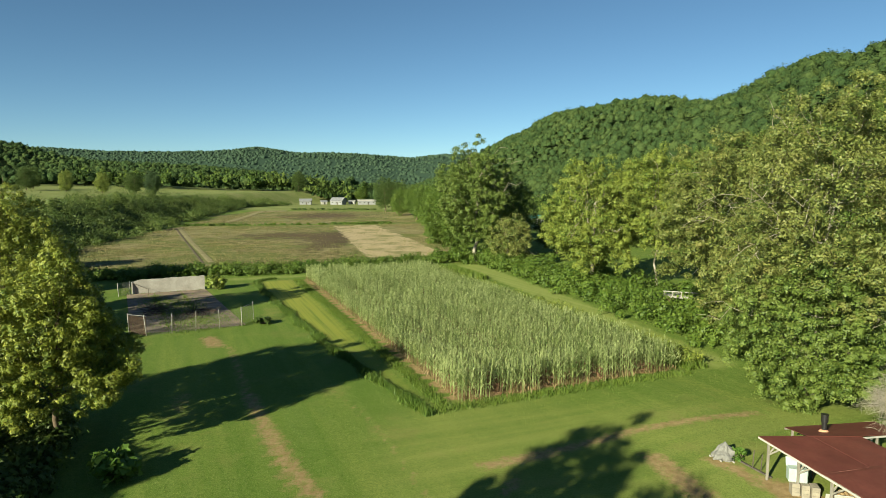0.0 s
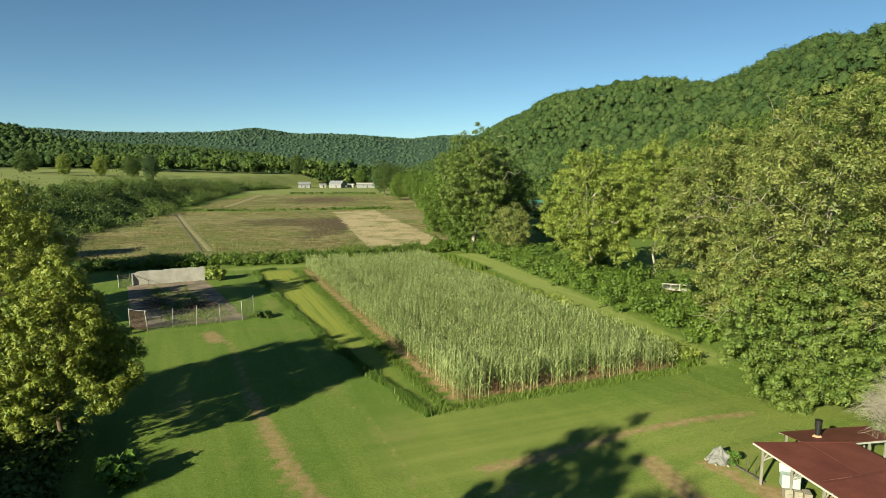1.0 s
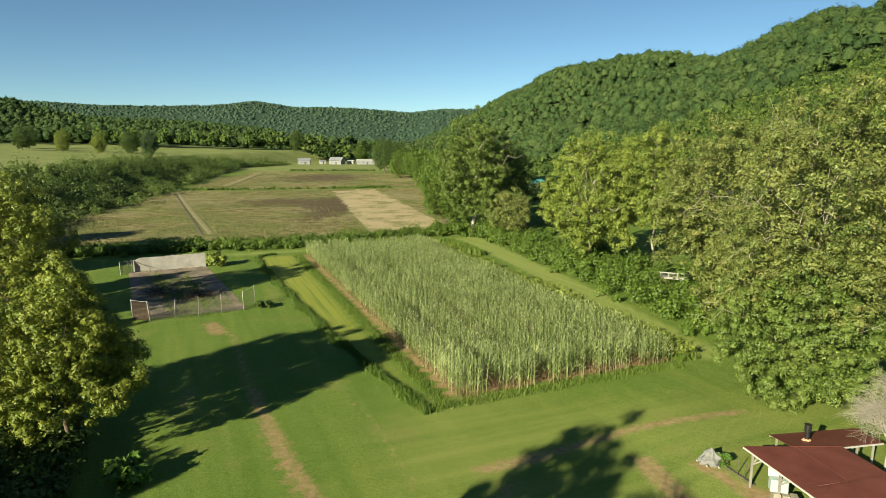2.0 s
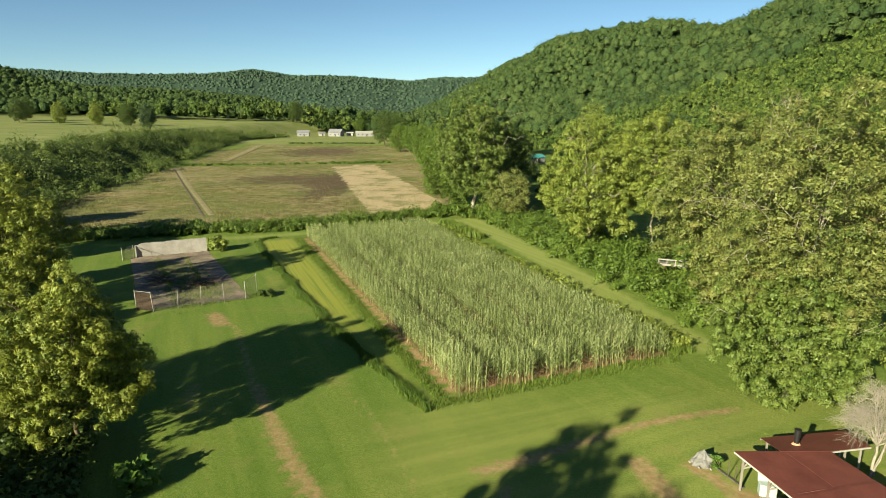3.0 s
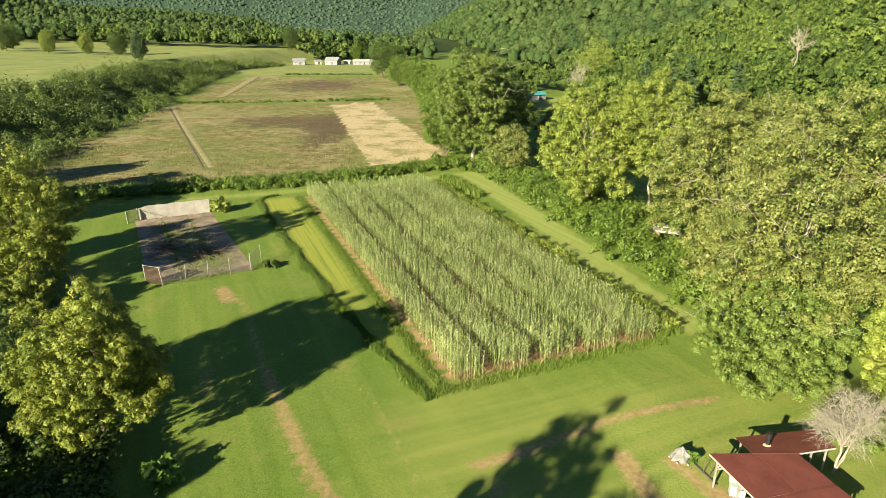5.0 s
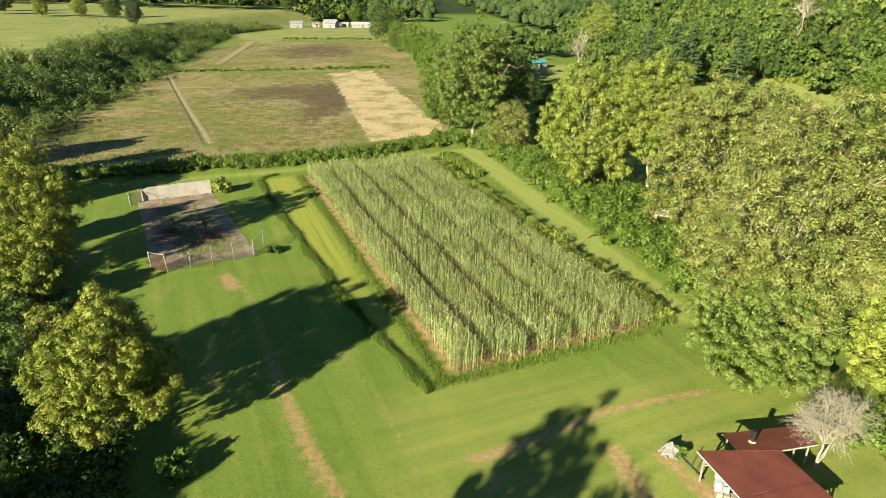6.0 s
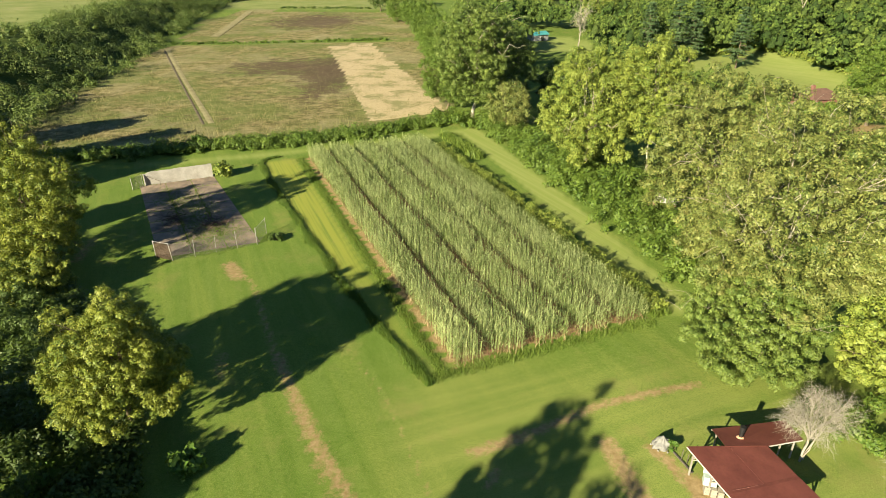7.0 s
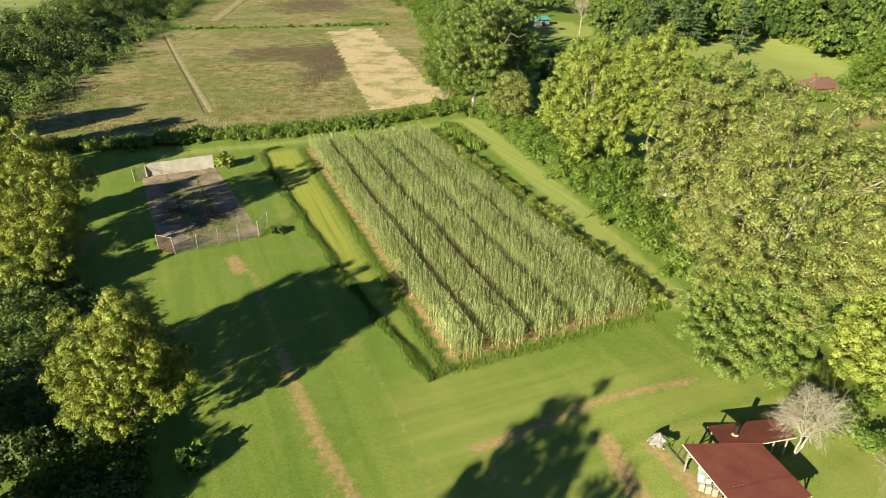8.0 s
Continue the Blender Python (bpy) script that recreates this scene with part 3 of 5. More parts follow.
def build_ground():
    xs, ys = axis(-52, 36, 0.75, (-4300, 4300), 1.08), axis(24, 140, 0.75, (-1500, 4700), 1.065)
    X, Y = np.meshgrid(xs, ys)
    Z = hgt(X, Y)
    nx, ny = len(xs), len(ys)
    i, j = np.meshgrid(np.arange(ny - 1), np.arange(nx - 1), indexing="ij")
    a = (i * nx + j).ravel()
    F = np.stack([a, a + 1, a + nx + 1, a + nx], 1)
    me = big_mesh("ground", np.stack([X, Y, Z], -1).reshape(-1, 3), F, GROUND, True)

    def layer(name, v):
        at = me.attributes.new(name, "FLOAT", "POINT")
        at.data.foreach_set("value", np.clip(v, 0, 1).astype(np.float32).ravel())

    u = (X - MAIZE_O[0]) * MAIZE_U[0] + (Y - MAIZE_O[1]) * MAIZE_U[1]
    v = (X - MAIZE_O[0]) * MAIZE_V[0] + (Y - MAIZE_O[1]) * MAIZE_V[1]
    in_maize = (u > 0.9) & (u < MAIZE_LEN) & (v > -0.1) & (v < MAIZE_WID)

    def streak(poly, wid, k=1.0):
        return k * np.exp(-(seg_dist(X, Y, poly) / wid) ** 2)

    dirt = in_maize * 1.0
    dirt = np.maximum(dirt, 0.95 * np.exp(-((v + 0.5) / 0.27) ** 2) * (u > -0.5) * (u < MAIZE_LEN))
    dirt = np.maximum(dirt, 0.12 * np.exp(-((u + 0.2) / 0.45) ** 2) * (v > 0) * (v < MAIZE_WID))
    for vv, kk in ((0.35, 0.5), (0.62, 0.42)):              # worn wheel lines on the strip
        dirt = np.maximum(dirt, kk * np.exp(-((v - vv * rim_v(u)) / 0.3) ** 2) * (u > 2) * (u < MAIZE_LEN - 2))
    for poly, wid, k in (([(-4.5, 27), (-6.6, 32.3), (-9.6, 37.5), (-13.6, 45.0), (-16.0, 50)], 0.85, 0.8), ([(-7.8, 31), (-11.3, 38.6), (-13.5, 43)], 0.35, 0.55),
                         ([(-16.2, 50), (-19.5, 58), (-22.4, 64.5), (-27, 69.4)], 0.7, 0.62), ([(-24.6, 66), (-26.4, 69)], 1.3, 0.85),
                         ([(2.4, 37.2), (8, 39.6), (14.0, 42.9), (23.4, 45.4)], 0.7, 0.78), ([(2.6, 37.0), (6.5, 38.6)], 0.7, 0.75),
                         ([(3.6, 33.6), (4.2, 35.2)], 0.7, 0.7), ([(13.4, 38.2), (14.4, 33.4), (15, 30)], 1.15, 0.85),
                         ([(16.9, 37.6), (18.2, 34.5), (19, 31)], 0.8, 0.9), ([(19.3, 33.5), (20.5, 30.5)], 1.2, 0.9), ([(-6.2, 46), (-9.5, 52)], 0.45, 0.42),
                         ([(-20.5, 47), (-21.5, 50)], 1.2, 0.55), ([(-36, 55), (-38, 60)], 1.4, 0.6), ([(-46, 70), (-47, 76)], 1.3, 0.6),
                         ([(-0.2, 31), (-2.6, 38), (-5.2, 44.3), (-9.2, 51)], 0.55, 0.5), ([(84, 128), (96, 135)], 4.5, 0.9), ([(62, 82), (69, 92)], 4.0, 0.9)):
        dirt = np.maximum(dirt, streak(poly, wid, k))
    layer("dirt", dirt)
    layer("strip", ss((v - rim_v(u) - 0.3) / 0.5) * ss((-2.2 - v) / 0.8) * (0.35 + 0.65 * ss((u - 14) / 16)) * ss((u - 1) / 3) * ss((MAIZE_LEN + 1 - u) / 2))
    layer("lane", np.maximum(1.0 * (inside(X, Y, [(34, 238), (57, 238), (60, 268), (36, 282)]) | inside(X, Y, [(60, 168), (118, 168), (114, 232), (72, 222)])), np.maximum(ss((2.7 - seg_dist(X, Y, [(26.0, 60), (24.2, 66), (17.6, 92), (6.3, 130)])) / 0.8), streak([(5, 131), (-10, 122.5), (-35, 113), (-52, 108)], 1.6, 0.8))))
    mead = inside(X, Y, MEADOW) * 1.0
    mead = mead * (1 - 0.9 * np.exp(-((Y - (252 + 0.16 * (X + 106))) / 5.5) ** 2))
    layer("crossmow", ss((X + 8) / 8) * ss((52 - Y) / 8))
    # painted haze thickens with distance up the valley
    layer("far_haze", ss((Y - 900) / 900))
    layer("meadow", mead)
    layer("tan", inside(X, Y, TAN) * 1.0)
    layer("rust", rust_at(X, Y))
    edge = lines_z(Y, [-100, 90, 135, 235, 330, 430, 520, 640, 900], [-92, -92, -97, -112, -128, -140, -112, -60, -40])
    layer("pasture", np.maximum(0.15 * inside(X, Y, [(58, 168), (118, 168), (114, 230), (70, 216)]), np.maximum(ss((edge - 28 - X) / 8) * ss((Y - 100) / 40), ss((Y - 382) / 8) * ss((-20 - X) / 10))))
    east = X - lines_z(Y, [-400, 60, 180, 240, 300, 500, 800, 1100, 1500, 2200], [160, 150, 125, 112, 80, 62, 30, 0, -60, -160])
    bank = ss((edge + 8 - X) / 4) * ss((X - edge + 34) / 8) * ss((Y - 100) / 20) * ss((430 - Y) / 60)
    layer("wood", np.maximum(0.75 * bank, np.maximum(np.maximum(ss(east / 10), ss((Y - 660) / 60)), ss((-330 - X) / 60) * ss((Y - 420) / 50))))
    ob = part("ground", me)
    return tagged(ob, "mown green lawn with bare earth streaks, dry meadow beyond", "ground", kind="structure")


build_ground()


# ---- maize ----
def maize_plant(rng, n):
    """n maize plants at the origin, as arrays (n, corners, 3) with the faces of one plant; the low leaves are dry."""
    tall = rng.normal(2.62, 0.16, n)
    lean = rng.normal(size=(n, 2)) * 0.03
    V, F = [], []
    for a in range(3):
        an = a * 2.1
        for zz, r in ((0, 0.022), (1, 0.014)):
            V.append(np.stack([np.cos(an) * r + lean[:, 0] * zz * tall, np.sin(an) * r + lean[:, 1] * zz * tall, zz * tall], -1))
    F += [(0, 2, 3, 1), (2, 4, 5, 3), (4, 0, 1, 5)]
    k = 6
    plane = rng.uniform(0, np.pi, n)
    dry = []
    for i in range(11):
        zz = 0.12 + 0.84 * i / 10
        an = plane + (i % 2) * np.pi + rng.normal(size=n) * 0.5
        L = (0.74 - 0.55 * abs(zz - 0.5)) * rng.uniform(0.75, 1.15, n)
        w = 0.047 * rng.uniform(0.8, 1.25, n)
        c, s = np.cos(an), np.sin(an)
        x0, y0, z0 = lean[:, 0] * zz * tall, lean[:, 1] * zz * tall, zz * tall
        droop = -0.6 if i < 2 else 0.0
        for f, up, ww in ((0.0, 0.0, 0.75), (0.36, 0.40 + droop, 1.0), (0.78, rng.uniform(-0.1, 0.34, n) + 1.4 * droop, 0.15)):
            for sg in (-1, 1):
                V.append(np.stack([x0 + c * L * f - s * w * ww * sg, y0 + s * L * f + c * w * ww * sg, np.maximum(z0 + L * up, 0.02)], -1))
        if i < 2:
            dry += [len(F), len(F) + 1]
        F += [(k, k + 1, k + 3, k + 2), (k + 2, k + 3, k + 5, k + 4)]
        k += 6
    for i in range(2):                               # tassel
        an = rng.uniform(0, 6.28, n)
        c, s = np.cos(an), np.sin(an)
        tx, ty = lean[:, 0] * tall, lean[:, 1] * tall
        for f, zz in ((0, 0), (0.08, 0.26)):
            for sg in (-1, 1):
                V.append(np.stack([tx + c * f - s * 0.016 * sg, ty + s * f + c * 0.016 * sg, tall - 0.03 + zz], -1))
        F += [(k, k + 1, k + 3, k + 2)]
        k += 4
    return np.stack(V, 1), np.array(F), np.array(dry)


def maize_mesh(name, V, F, dry, n):
    """A mesh of n plants whose dry leaves take the second material."""
    me = big_mesh(name, V, F, MAIZE)
    me.materials.append(MAIZE_DRY)
    which = np.zeros((n, len(F) // n), np.int32)
    which[:, dry] = 1
    me.polygons.foreach_set("material_index", which.ravel())
    return me


def build_maize():
    rng = np.random.default_rng(11)
    field = tagged(new("maize_field"), "tall green maize in blocks of rows with dry lanes between", "maize crop", kind="stuff")
    rows = []
    for v0 in (0.0, 3.95, 8.85, 13.75, 18.65):
        n_in = 4 if v0 == 0.0 else 5
        rows += [v0 + 0.1 + 0.77 * k for k in range(n_in)]
    us, vs = [], []
    for r in rows:
        u = np.arange(0.2, MAIZE_LEN, 0.215)
        u = u + rng.normal(size=len(u)) * 0.05
        keep = rng.uniform(size=len(u)) > 0.07
        us.append(u[keep])
        vs.append(r + rng.normal(size=keep.sum()) * 0.06)
    u, v = np.concatenate(us), np.concatenate(vs)
    gap = (u < 2.5) & (v > 3.3) & (v < 5.0) & (rng.uniform(size=len(u)) < 0.5)
    u, v = u[~gap], v[~gap]
    P = MAIZE_O + u[:, None] * MAIZE_U + v[:, None] * MAIZE_V
    V, F, dry = maize_plant(rng, len(u))
    size = 0.94 + 0.10 * np.sin(P[:, 0] * 0.21 + 1) * np.sin(P[:, 1] * 0.17) + rng.normal(size=len(u)) * 0.03
    V = V * size[:, None, None]
    z = hgt(P[:, 0], P[:, 1])
    near = np.argsort(u + 0.35 * v)[:300]
    far = np.setdiff1d(np.arange(len(u)), near)
    W = V[far].copy()
    W[..., 0] += P[far, None, 0]
    W[..., 1] += P[far, None, 1]
    W[..., 2] += z[far, None]
    k = V.shape[1]
    FF = (F[None] + (np.arange(len(far)) * k)[:, None, None]).reshape(-1, 4)
    part("maize_rows", maize_mesh("maize_rows", W.reshape(-1, 3), FF, dry, len(far)), field, kind="stuff")
    kinds = [maize_mesh("maize_plant", V[i], F, dry, 1) for i in near[:24]]
    for n, i in enumerate(near):
        ob = part("maize_plant", kinds[n % 24], field)
        ob.matrix_basis = pose(P[i, 0], P[i, 1], z[i], 0, 0, rng.uniform(0, 360))
    # dry leaves and weeds on the lanes
    n = 5200
    lane = rng.choice([3.55, 8.45, 13.35, 18.25], n) + rng.normal(size=n) * 0.2
    uu = rng.uniform(0, MAIZE_LEN, n)
    Q = MAIZE_O + uu[:, None] * MAIZE_U + lane[:, None] * MAIZE_V
    C = np.stack([Q[:, 0], Q[:, 1], hgt(Q[:, 0], Q[:, 1]) + rng.uniform(0.05, 1.3, n)], -1)
    N = rng.normal(size=(n, 3))
    part("dry_leaves", big_mesh("dry_leaves", *leaves(C, N, 0.5, 0.09, rng), MAIZE_RUST), field, "dry brown maize leaves", "stuff")


build_maize()


# ---- the eastern trees ----
def east_trees():
    g = "trees along the creek"
    sy = dict(leaf_mat=LEAF_PLANE, bark=BARK_PALE, group=g)
    far = dict(size=0.5, group=g, limbs=8, skirt=True)
    make_tree(7.0, 138, 27.5, 10.6, 1.0, 21, LEAF_MID, BARK_PALE, clumps=290, per=170, size=0.52, skirt=True, dead=6, label="tall green tree with pale bare branches at its top", group=g)
    make_tree(1.5, 150, 19.0, 7.6, -1.0, 22, LEAF_SHRUB, BARK, clumps=140, per=130, label="leafy green tree at the meadow edge", **far)
    make_tree(15, 146, 22, 8.5, -0.5, 23, LEAF_DEEP, BARK, clumps=130, per=130, label="dark green tree in the creek wood", **far)
    make_tree(14, 129, 12, 5.5, 0.2, 31, LEAF_PLANE, BARK_PALE, clumps=60, per=130, label="low green tree under the tall plane tree", **far)
    make_tree(24.6, 103.5, 22.6, 9.6, 0.6, 24, LEAF_LIME, BARK_PALE, clumps=230, per=190, size=0.46, skirt=True, label="bright green tree with a broad round crown", group=g)
    make_tree(35.0, 104.5, 25.0, 9.4, 2.0, 25, LEAF_LIME, BARK_PALE, trunk_r=0.24, clumps=220, per=180, size=0.46, dead=2, stem=(1.2, 0.5), label="bright green tree with pale forked trunk showing", group=g)
    make_tree(34.6, 72.5, 25.2, 10.8, 0.5, 26, clumps=290, per=200, size=0.42, dead=7, trunk_r=0.3, label="plane tree with pale forked trunk and yellowing top", **sy)
    make_tree(32.2, 50.5, 25.8, 10.2, 2.5, 127, clumps=330, per=250, size=0.32, dead=12, stem=(-2.6, -2.4), label="big old plane tree with dead branches in the crown", trunk_r=0.22, **sy)
    make_tree(28.6, 47.6, 12.8, 7.4, -1.2, 28, LEAF_MID, BARK_PALE, clumps=290, per=240, size=0.29, skirt=True, dead=3, trunk_r=0.2, label="spreading green tree with boughs down to the grass", group=g)
    make_tree(39, 44, 12, 5.5, -0.5, 30, LEAF_LIME, BARK, clumps=120, per=230, size=0.36, skirt=True, label="yellow-green tree behind the dead one", group=g)
    make_tree(33.2, 66.5, 12, 6.0, 0.3, 32, LEAF_PLANE, BARK, clumps=80, per=200, size=0.5, skirt=True, label="low green tree among the bushes", group=g)
    make_tree(94, 136, 19, 8.0, 0.5, 35, LEAF_SHRUB, BARK, clumps=150, per=150, label="dark green tree by the brown-roofed house", **far)
    make_tree(110, 150, 19, 8, 0.5, 36, LEAF_DEEP, BARK, clumps=110, per=120, label="green tree by the brown-roofed house", **far)
    make_tree(45, 88, 14, 6.5, 1.0, 34, clumps=90, per=150, size=0.66, label="plane tree beyond the creek", **sy)


east_trees()


# ---- the western trees ----
def west_trees():
    g = "trees along the western edge"
    make_tree(-25.3, 39.0, 14.2, 5.9, 0.4, 41, LEAF_ASH, BARK, clumps=270, per=240, size=0.33, wide=(0.34, 0.6), fuzz=1.1, label="yellow-green ash tree standing over scrub", group=g)
    make_tree(-49.0, 69, 17.8, 8.0, 0.0, 42, LEAF_ASH, BARK, clumps=200, per=190, size=0.46, wide=(0.35, 0.6), skirt=True, label="yellow-green ash tree by the lawn edge", group=g)
    make_tree(-44.5, 60, 5.8, 4.6, -0.5, 43, LEAF_ASH, BARK, clumps=90, per=180, size=0.38, skirt=True, label="low yellow-green tree among scrub by the lawn", group=g)
    make_tree(-61, 70, 14.2, 4.6, 0.5, 53, LEAF_ASH, BARK, clumps=90, per=140, size=0.6, label="yellow-green ash tree behind the one by the lawn", group=g)
    make_tree(-70, 90, 17, 7.0, 0.0, 44, LEAF_ASH, BARK, clumps=100, per=150, size=0.7, label="yellow-green tree behind the court", group=g)
    make_tree(-78, 101, 16, 7.0, 0.8, 45, LEAF_DEEP, BARK, clumps=80, per=140, size=0.8, label="dark green tree by the hedge end", group=g)
    make_tree(-91, 112, 15, 7.0, 0.8, 46, LEAF_DEEP, BARK, clumps=70, per=130, size=0.85, label="dark green tree by the meadow corner", group=g)
    make_tree(-39.8, 31.6, 19.2, 6.2, 2.0, 49, LEAF_ASH, BARK, clumps=120, per=150, size=0.5, label="tall yellow-green ash tree at the back of the scrub", group=g)
    # from here on the trees are out of view, placed for their shade
    make_tree(-33.5, 22.5, 9.2, 4.0, 0.5, 50, LEAF_SHRUB, BARK, clumps=60, per=150, size=0.5, label="low unseen green tree added to shade the scrub", group=g)
    make_tree(-46, 26, 15, 5.5, 1.0, 51, LEAF_DEEP, BARK, clumps=70, per=110, size=0.6, label="unseen green tree added to shade the scrub", group=g)
    make_tree(-38, 13, 14, 5.0, 1.0, 52, LEAF_DEEP, BARK, clumps=70, per=110, size=0.6, label="unseen green tree added to shade the scrub", group=g)
    make_tree(-17.6, 4.6, 20.8, 4.9, 3.0, 47, LEAF_ASH, BARK, clumps=80, per=140, size=0.6, label="tall tree whose shadow falls on the lawn", group=g)
    make_tree(-12.0, 1.0, 18.4, 3.7, 3.0, 48, LEAF_ASH, BARK, clumps=40, per=120, size=0.55, label="slender tree whose shadow falls on the lawn", group=g)


west_trees()


# ---- scrub, hedges and banks ----
def scrub():
    rng = np.random.default_rng(61)
    # under the western trees, a darker leaf standing in for their shade
    n = 1250
    y = rng.uniform(16, 78, n)
    edge = np.interp(y, [14, 27, 33, 40, 46, 54, 64, 78], [-20, -20.3, -21.5, -24.0, -28.0, -34, -43, -54])
    x = edge - 0.9 - 15 * rng.uniform(0, 1, n) ** 1.3
    deep = np.clip((edge - x) / 8, 0, 1)
    r = rng.uniform(0.6, 1.25, n)
    thicket("scrub", np.stack([x, y, hgt(x, y) + r * 0.5 + rng.uniform(0.0, 1.0, n) * (0.7 + 2.9 * deep)], -1), r, 80, 0.30, 1, LEAF_DEEP, "dense green scrub under the western trees, leaf darkened for shade", "scrub")
    # hedge that parts lawn and meadow
    n = 720
    x, y = along([(-78, 108.5), (-60, 112), (-45, 117.5), (-30, 121), (-15, 127), (-3, 135), (6, 139)], n, 1.4, rng)
    r = rng.uniform(0.7, 1.6, n)
    thicket("hedge", np.stack([x, y, hgt(x, y) + r * rng.uniform(0.3, 1.1, n)], -1), r, 110, 0.32, 2, LEAF_SHRUB, "overgrown green hedge between lawn and dry meadow", "hedge")
    # bushes between lane and creek
    n = 640
    x, y = along([(10, 134), (19, 113), (25.5, 92), (30, 76), (33, 66)], n, 2.2, rng)
    x -= 0.4
    ok = x > np.interp(y, [60, 64, 78, 90, 112, 134], [28.9, 26.4, 22.7, 19.6, 13.8, 7.0])
    ok &= ~((y > 74) & (y < 96) & (np.abs(x - 0.375 * y) < 0.7))        # a gap through which the bridge shows
    x, y = x[ok], y[ok]
    r = rng.uniform(0.7, 1.7, len(x))
    thicket("bushes", np.stack([x, y, hgt(x, y) + r * rng.uniform(0.3, 1.5, len(x))], -1), r, 140, 0.32, 3, LEAF_SHRUB, "thick green bushes beside the mown lane", "bushes")
    # under the creek trees
    n = 260
    x, y = along([(-5, 142), (3, 133), (12, 131), (20, 120), (28, 102), (38, 86), (40, 70)], n, 2.4, rng)
    ok = x > np.interp(y, [60, 64, 78, 90, 112, 131, 136, 150], [29.5, 27.4, 24.0, 21.0, 15.2, 9.0, -1, -6])
    ok &= ~((y > 74) & (y < 96) & (np.abs(x - 0.375 * y) < 0.9))
    x, y = x[ok], y[ok]
    r = rng.uniform(0.9, 2.0, len(x))
    thicket("creek_bushes", np.stack([x, y, hgt(x, y) + r * rng.uniform(0.3, 1.5, len(x))], -1), r, 150, 0.4, 13, LEAF_SHRUB, "green undergrowth below the creek trees", "bushes")
    # where the small lawn meets the mountain wood
    n = 210
    x, y = along([(60, 214), (72, 225), (92, 231), (113, 235), (118, 210), (119, 175)], n, 1.6, rng)
    r = rng.uniform(0.9, 2.3, n)
    thicket("wood_edge_bushes", np.stack([x, y, hgt(x, y) + r * rng.uniform(0.3, 1.3, n)], -1), r, 90, 0.5, 15, LEAF_LIME, "light green bushes where the lawn meets the wood", "bushes")
    # beside the dead tree
    n = 90
    x, y = along([(30.5, 43), (33, 38.5), (36, 34), (41, 30)], n, 1.0, rng)
    x += 1.2
    r = rng.uniform(0.6, 1.3, n)
    thicket("lawn_edge_bushes", np.stack([x, y, hgt(x, y) + r * rng.uniform(0.3, 1.2, n)], -1), r, 170, 0.27, 14, LEAF_SHRUB, "green bushes at the eastern lawn edge", "bushes")
    # scrub on the western bank
    n = 2100
    x, y = along([(-93, 116), (-97, 135), (-112, 235), (-128, 330), (-140, 430), (-118, 480)], n, 2.0, rng)
    up = rng.uniform(-8, 32, n) * np.interp(y, [110, 240, 330, 430], [1.2, 0.85, 0.6, 0.35])
    x = x - up
    lump = 0.5 + 0.5 * np.sin(x * 0.16 + 1.3 * np.sin(y * 0.05)) * np.sin(y * 0.11 + x * 0.05)
    ok = rng.uniform(size=n) < 0.35 + 0.65 * lump
    x, y, lump = x[ok], y[ok], lump[ok]
    r = (1.0 + 0.9 * rng.gamma(1.6, 0.7, len(x))) * (0.7 + 0.9 * lump)
    thicket("bank_scrub", np.stack([x, y, hgt(x, y) + r * rng.uniform(0.3, 1.1, len(x))], -1), r, 95, 0.5, 4, LEAF_BANK, "rough green scrub on the western bank", "scrub", 0.85)
    # green line across the meadow
    n = 120
    x, y = along([(-103, 252), (-60, 259), (-22, 266)], n, 1.0, rng)
    r = rng.uniform(0.6, 1.3, n)
    thicket("meadow_hedge", np.stack([x, y, hgt(x, y) + r * 0.3], -1), r, 30, 0.7, 5, LEAF_SHRUB, "low green hedge line across the meadow", "hedge", 0.6)
    n = 60
    x, y = along([(-95, 392), (-66, 392), (-58, 394), (-40, 394)], n, 1.2, rng)
    r = rng.uniform(0.8, 1.4, n)
    thicket("field_scrub", np.stack([x, y, hgt(x, y) + r * 0.3], -1), r, 26, 0.9, 6, LEAF_BANK, "dark low scrub strip at the field edge", "scrub", 0.6)


scrub()


def ribbon(name, line, wid, lift, mat, label, category, seed):
    """A worn track or shade strip laid along a line, with uneven edges."""
    rng = np.random.default_rng(seed)
    p = np.asarray(line, float)
    n = 90
    t = np.linspace(0, 1, n)
    s = np.linspace(0, 1, len(p))
    x, y = np.interp(t, s, p[:, 0]), np.interp(t, s, p[:, 1])
    d = np.stack([np.gradient(x), np.gradient(y)], -1)
    d /= np.linalg.norm(d, axis=1)[:, None]
    V = []
    for k in (-1, -0.33, 0.33, 1):
        w = k * wid / 2 * (1 + 0.07 * rng.normal(size=n) * (abs(k) == 1))
        px, py = x - d[:, 1] * w, y + d[:, 0] * w
        V.append(np.stack([px, py, hgt(px, py) + lift - (0.05 if abs(k) == 1 else 0)], -1))
    V = np.stack(V, 1).reshape(-1, 3)
    i, j = np.meshgrid(np.arange(n - 1), np.arange(3), indexing="ij")
    a = (i * 4 + j).ravel()
    return tagged(part(name, big_mesh(name, V, np.stack([a, a + 1, a + 5, a + 4], 1), mat, True)), label, category, kind="structure")


# this dark strip stands for the shadow of the tall grass edge
ribbon("meadow_edge_shade", [(-52.2, 135), (-76.4, 185), (-101.3, 237)], 0.6, 0.08, EDGE_SHADE, "dark strip painting the tall grass shadow beside the mown meadow track", "track", 3)
ribbon("meadow_track", [(-50.8, 136), (-75, 185), (-100, 237)], 1.3, 0.07, STUBBLE, "mown straw-coloured track through the meadow", "track", 1)
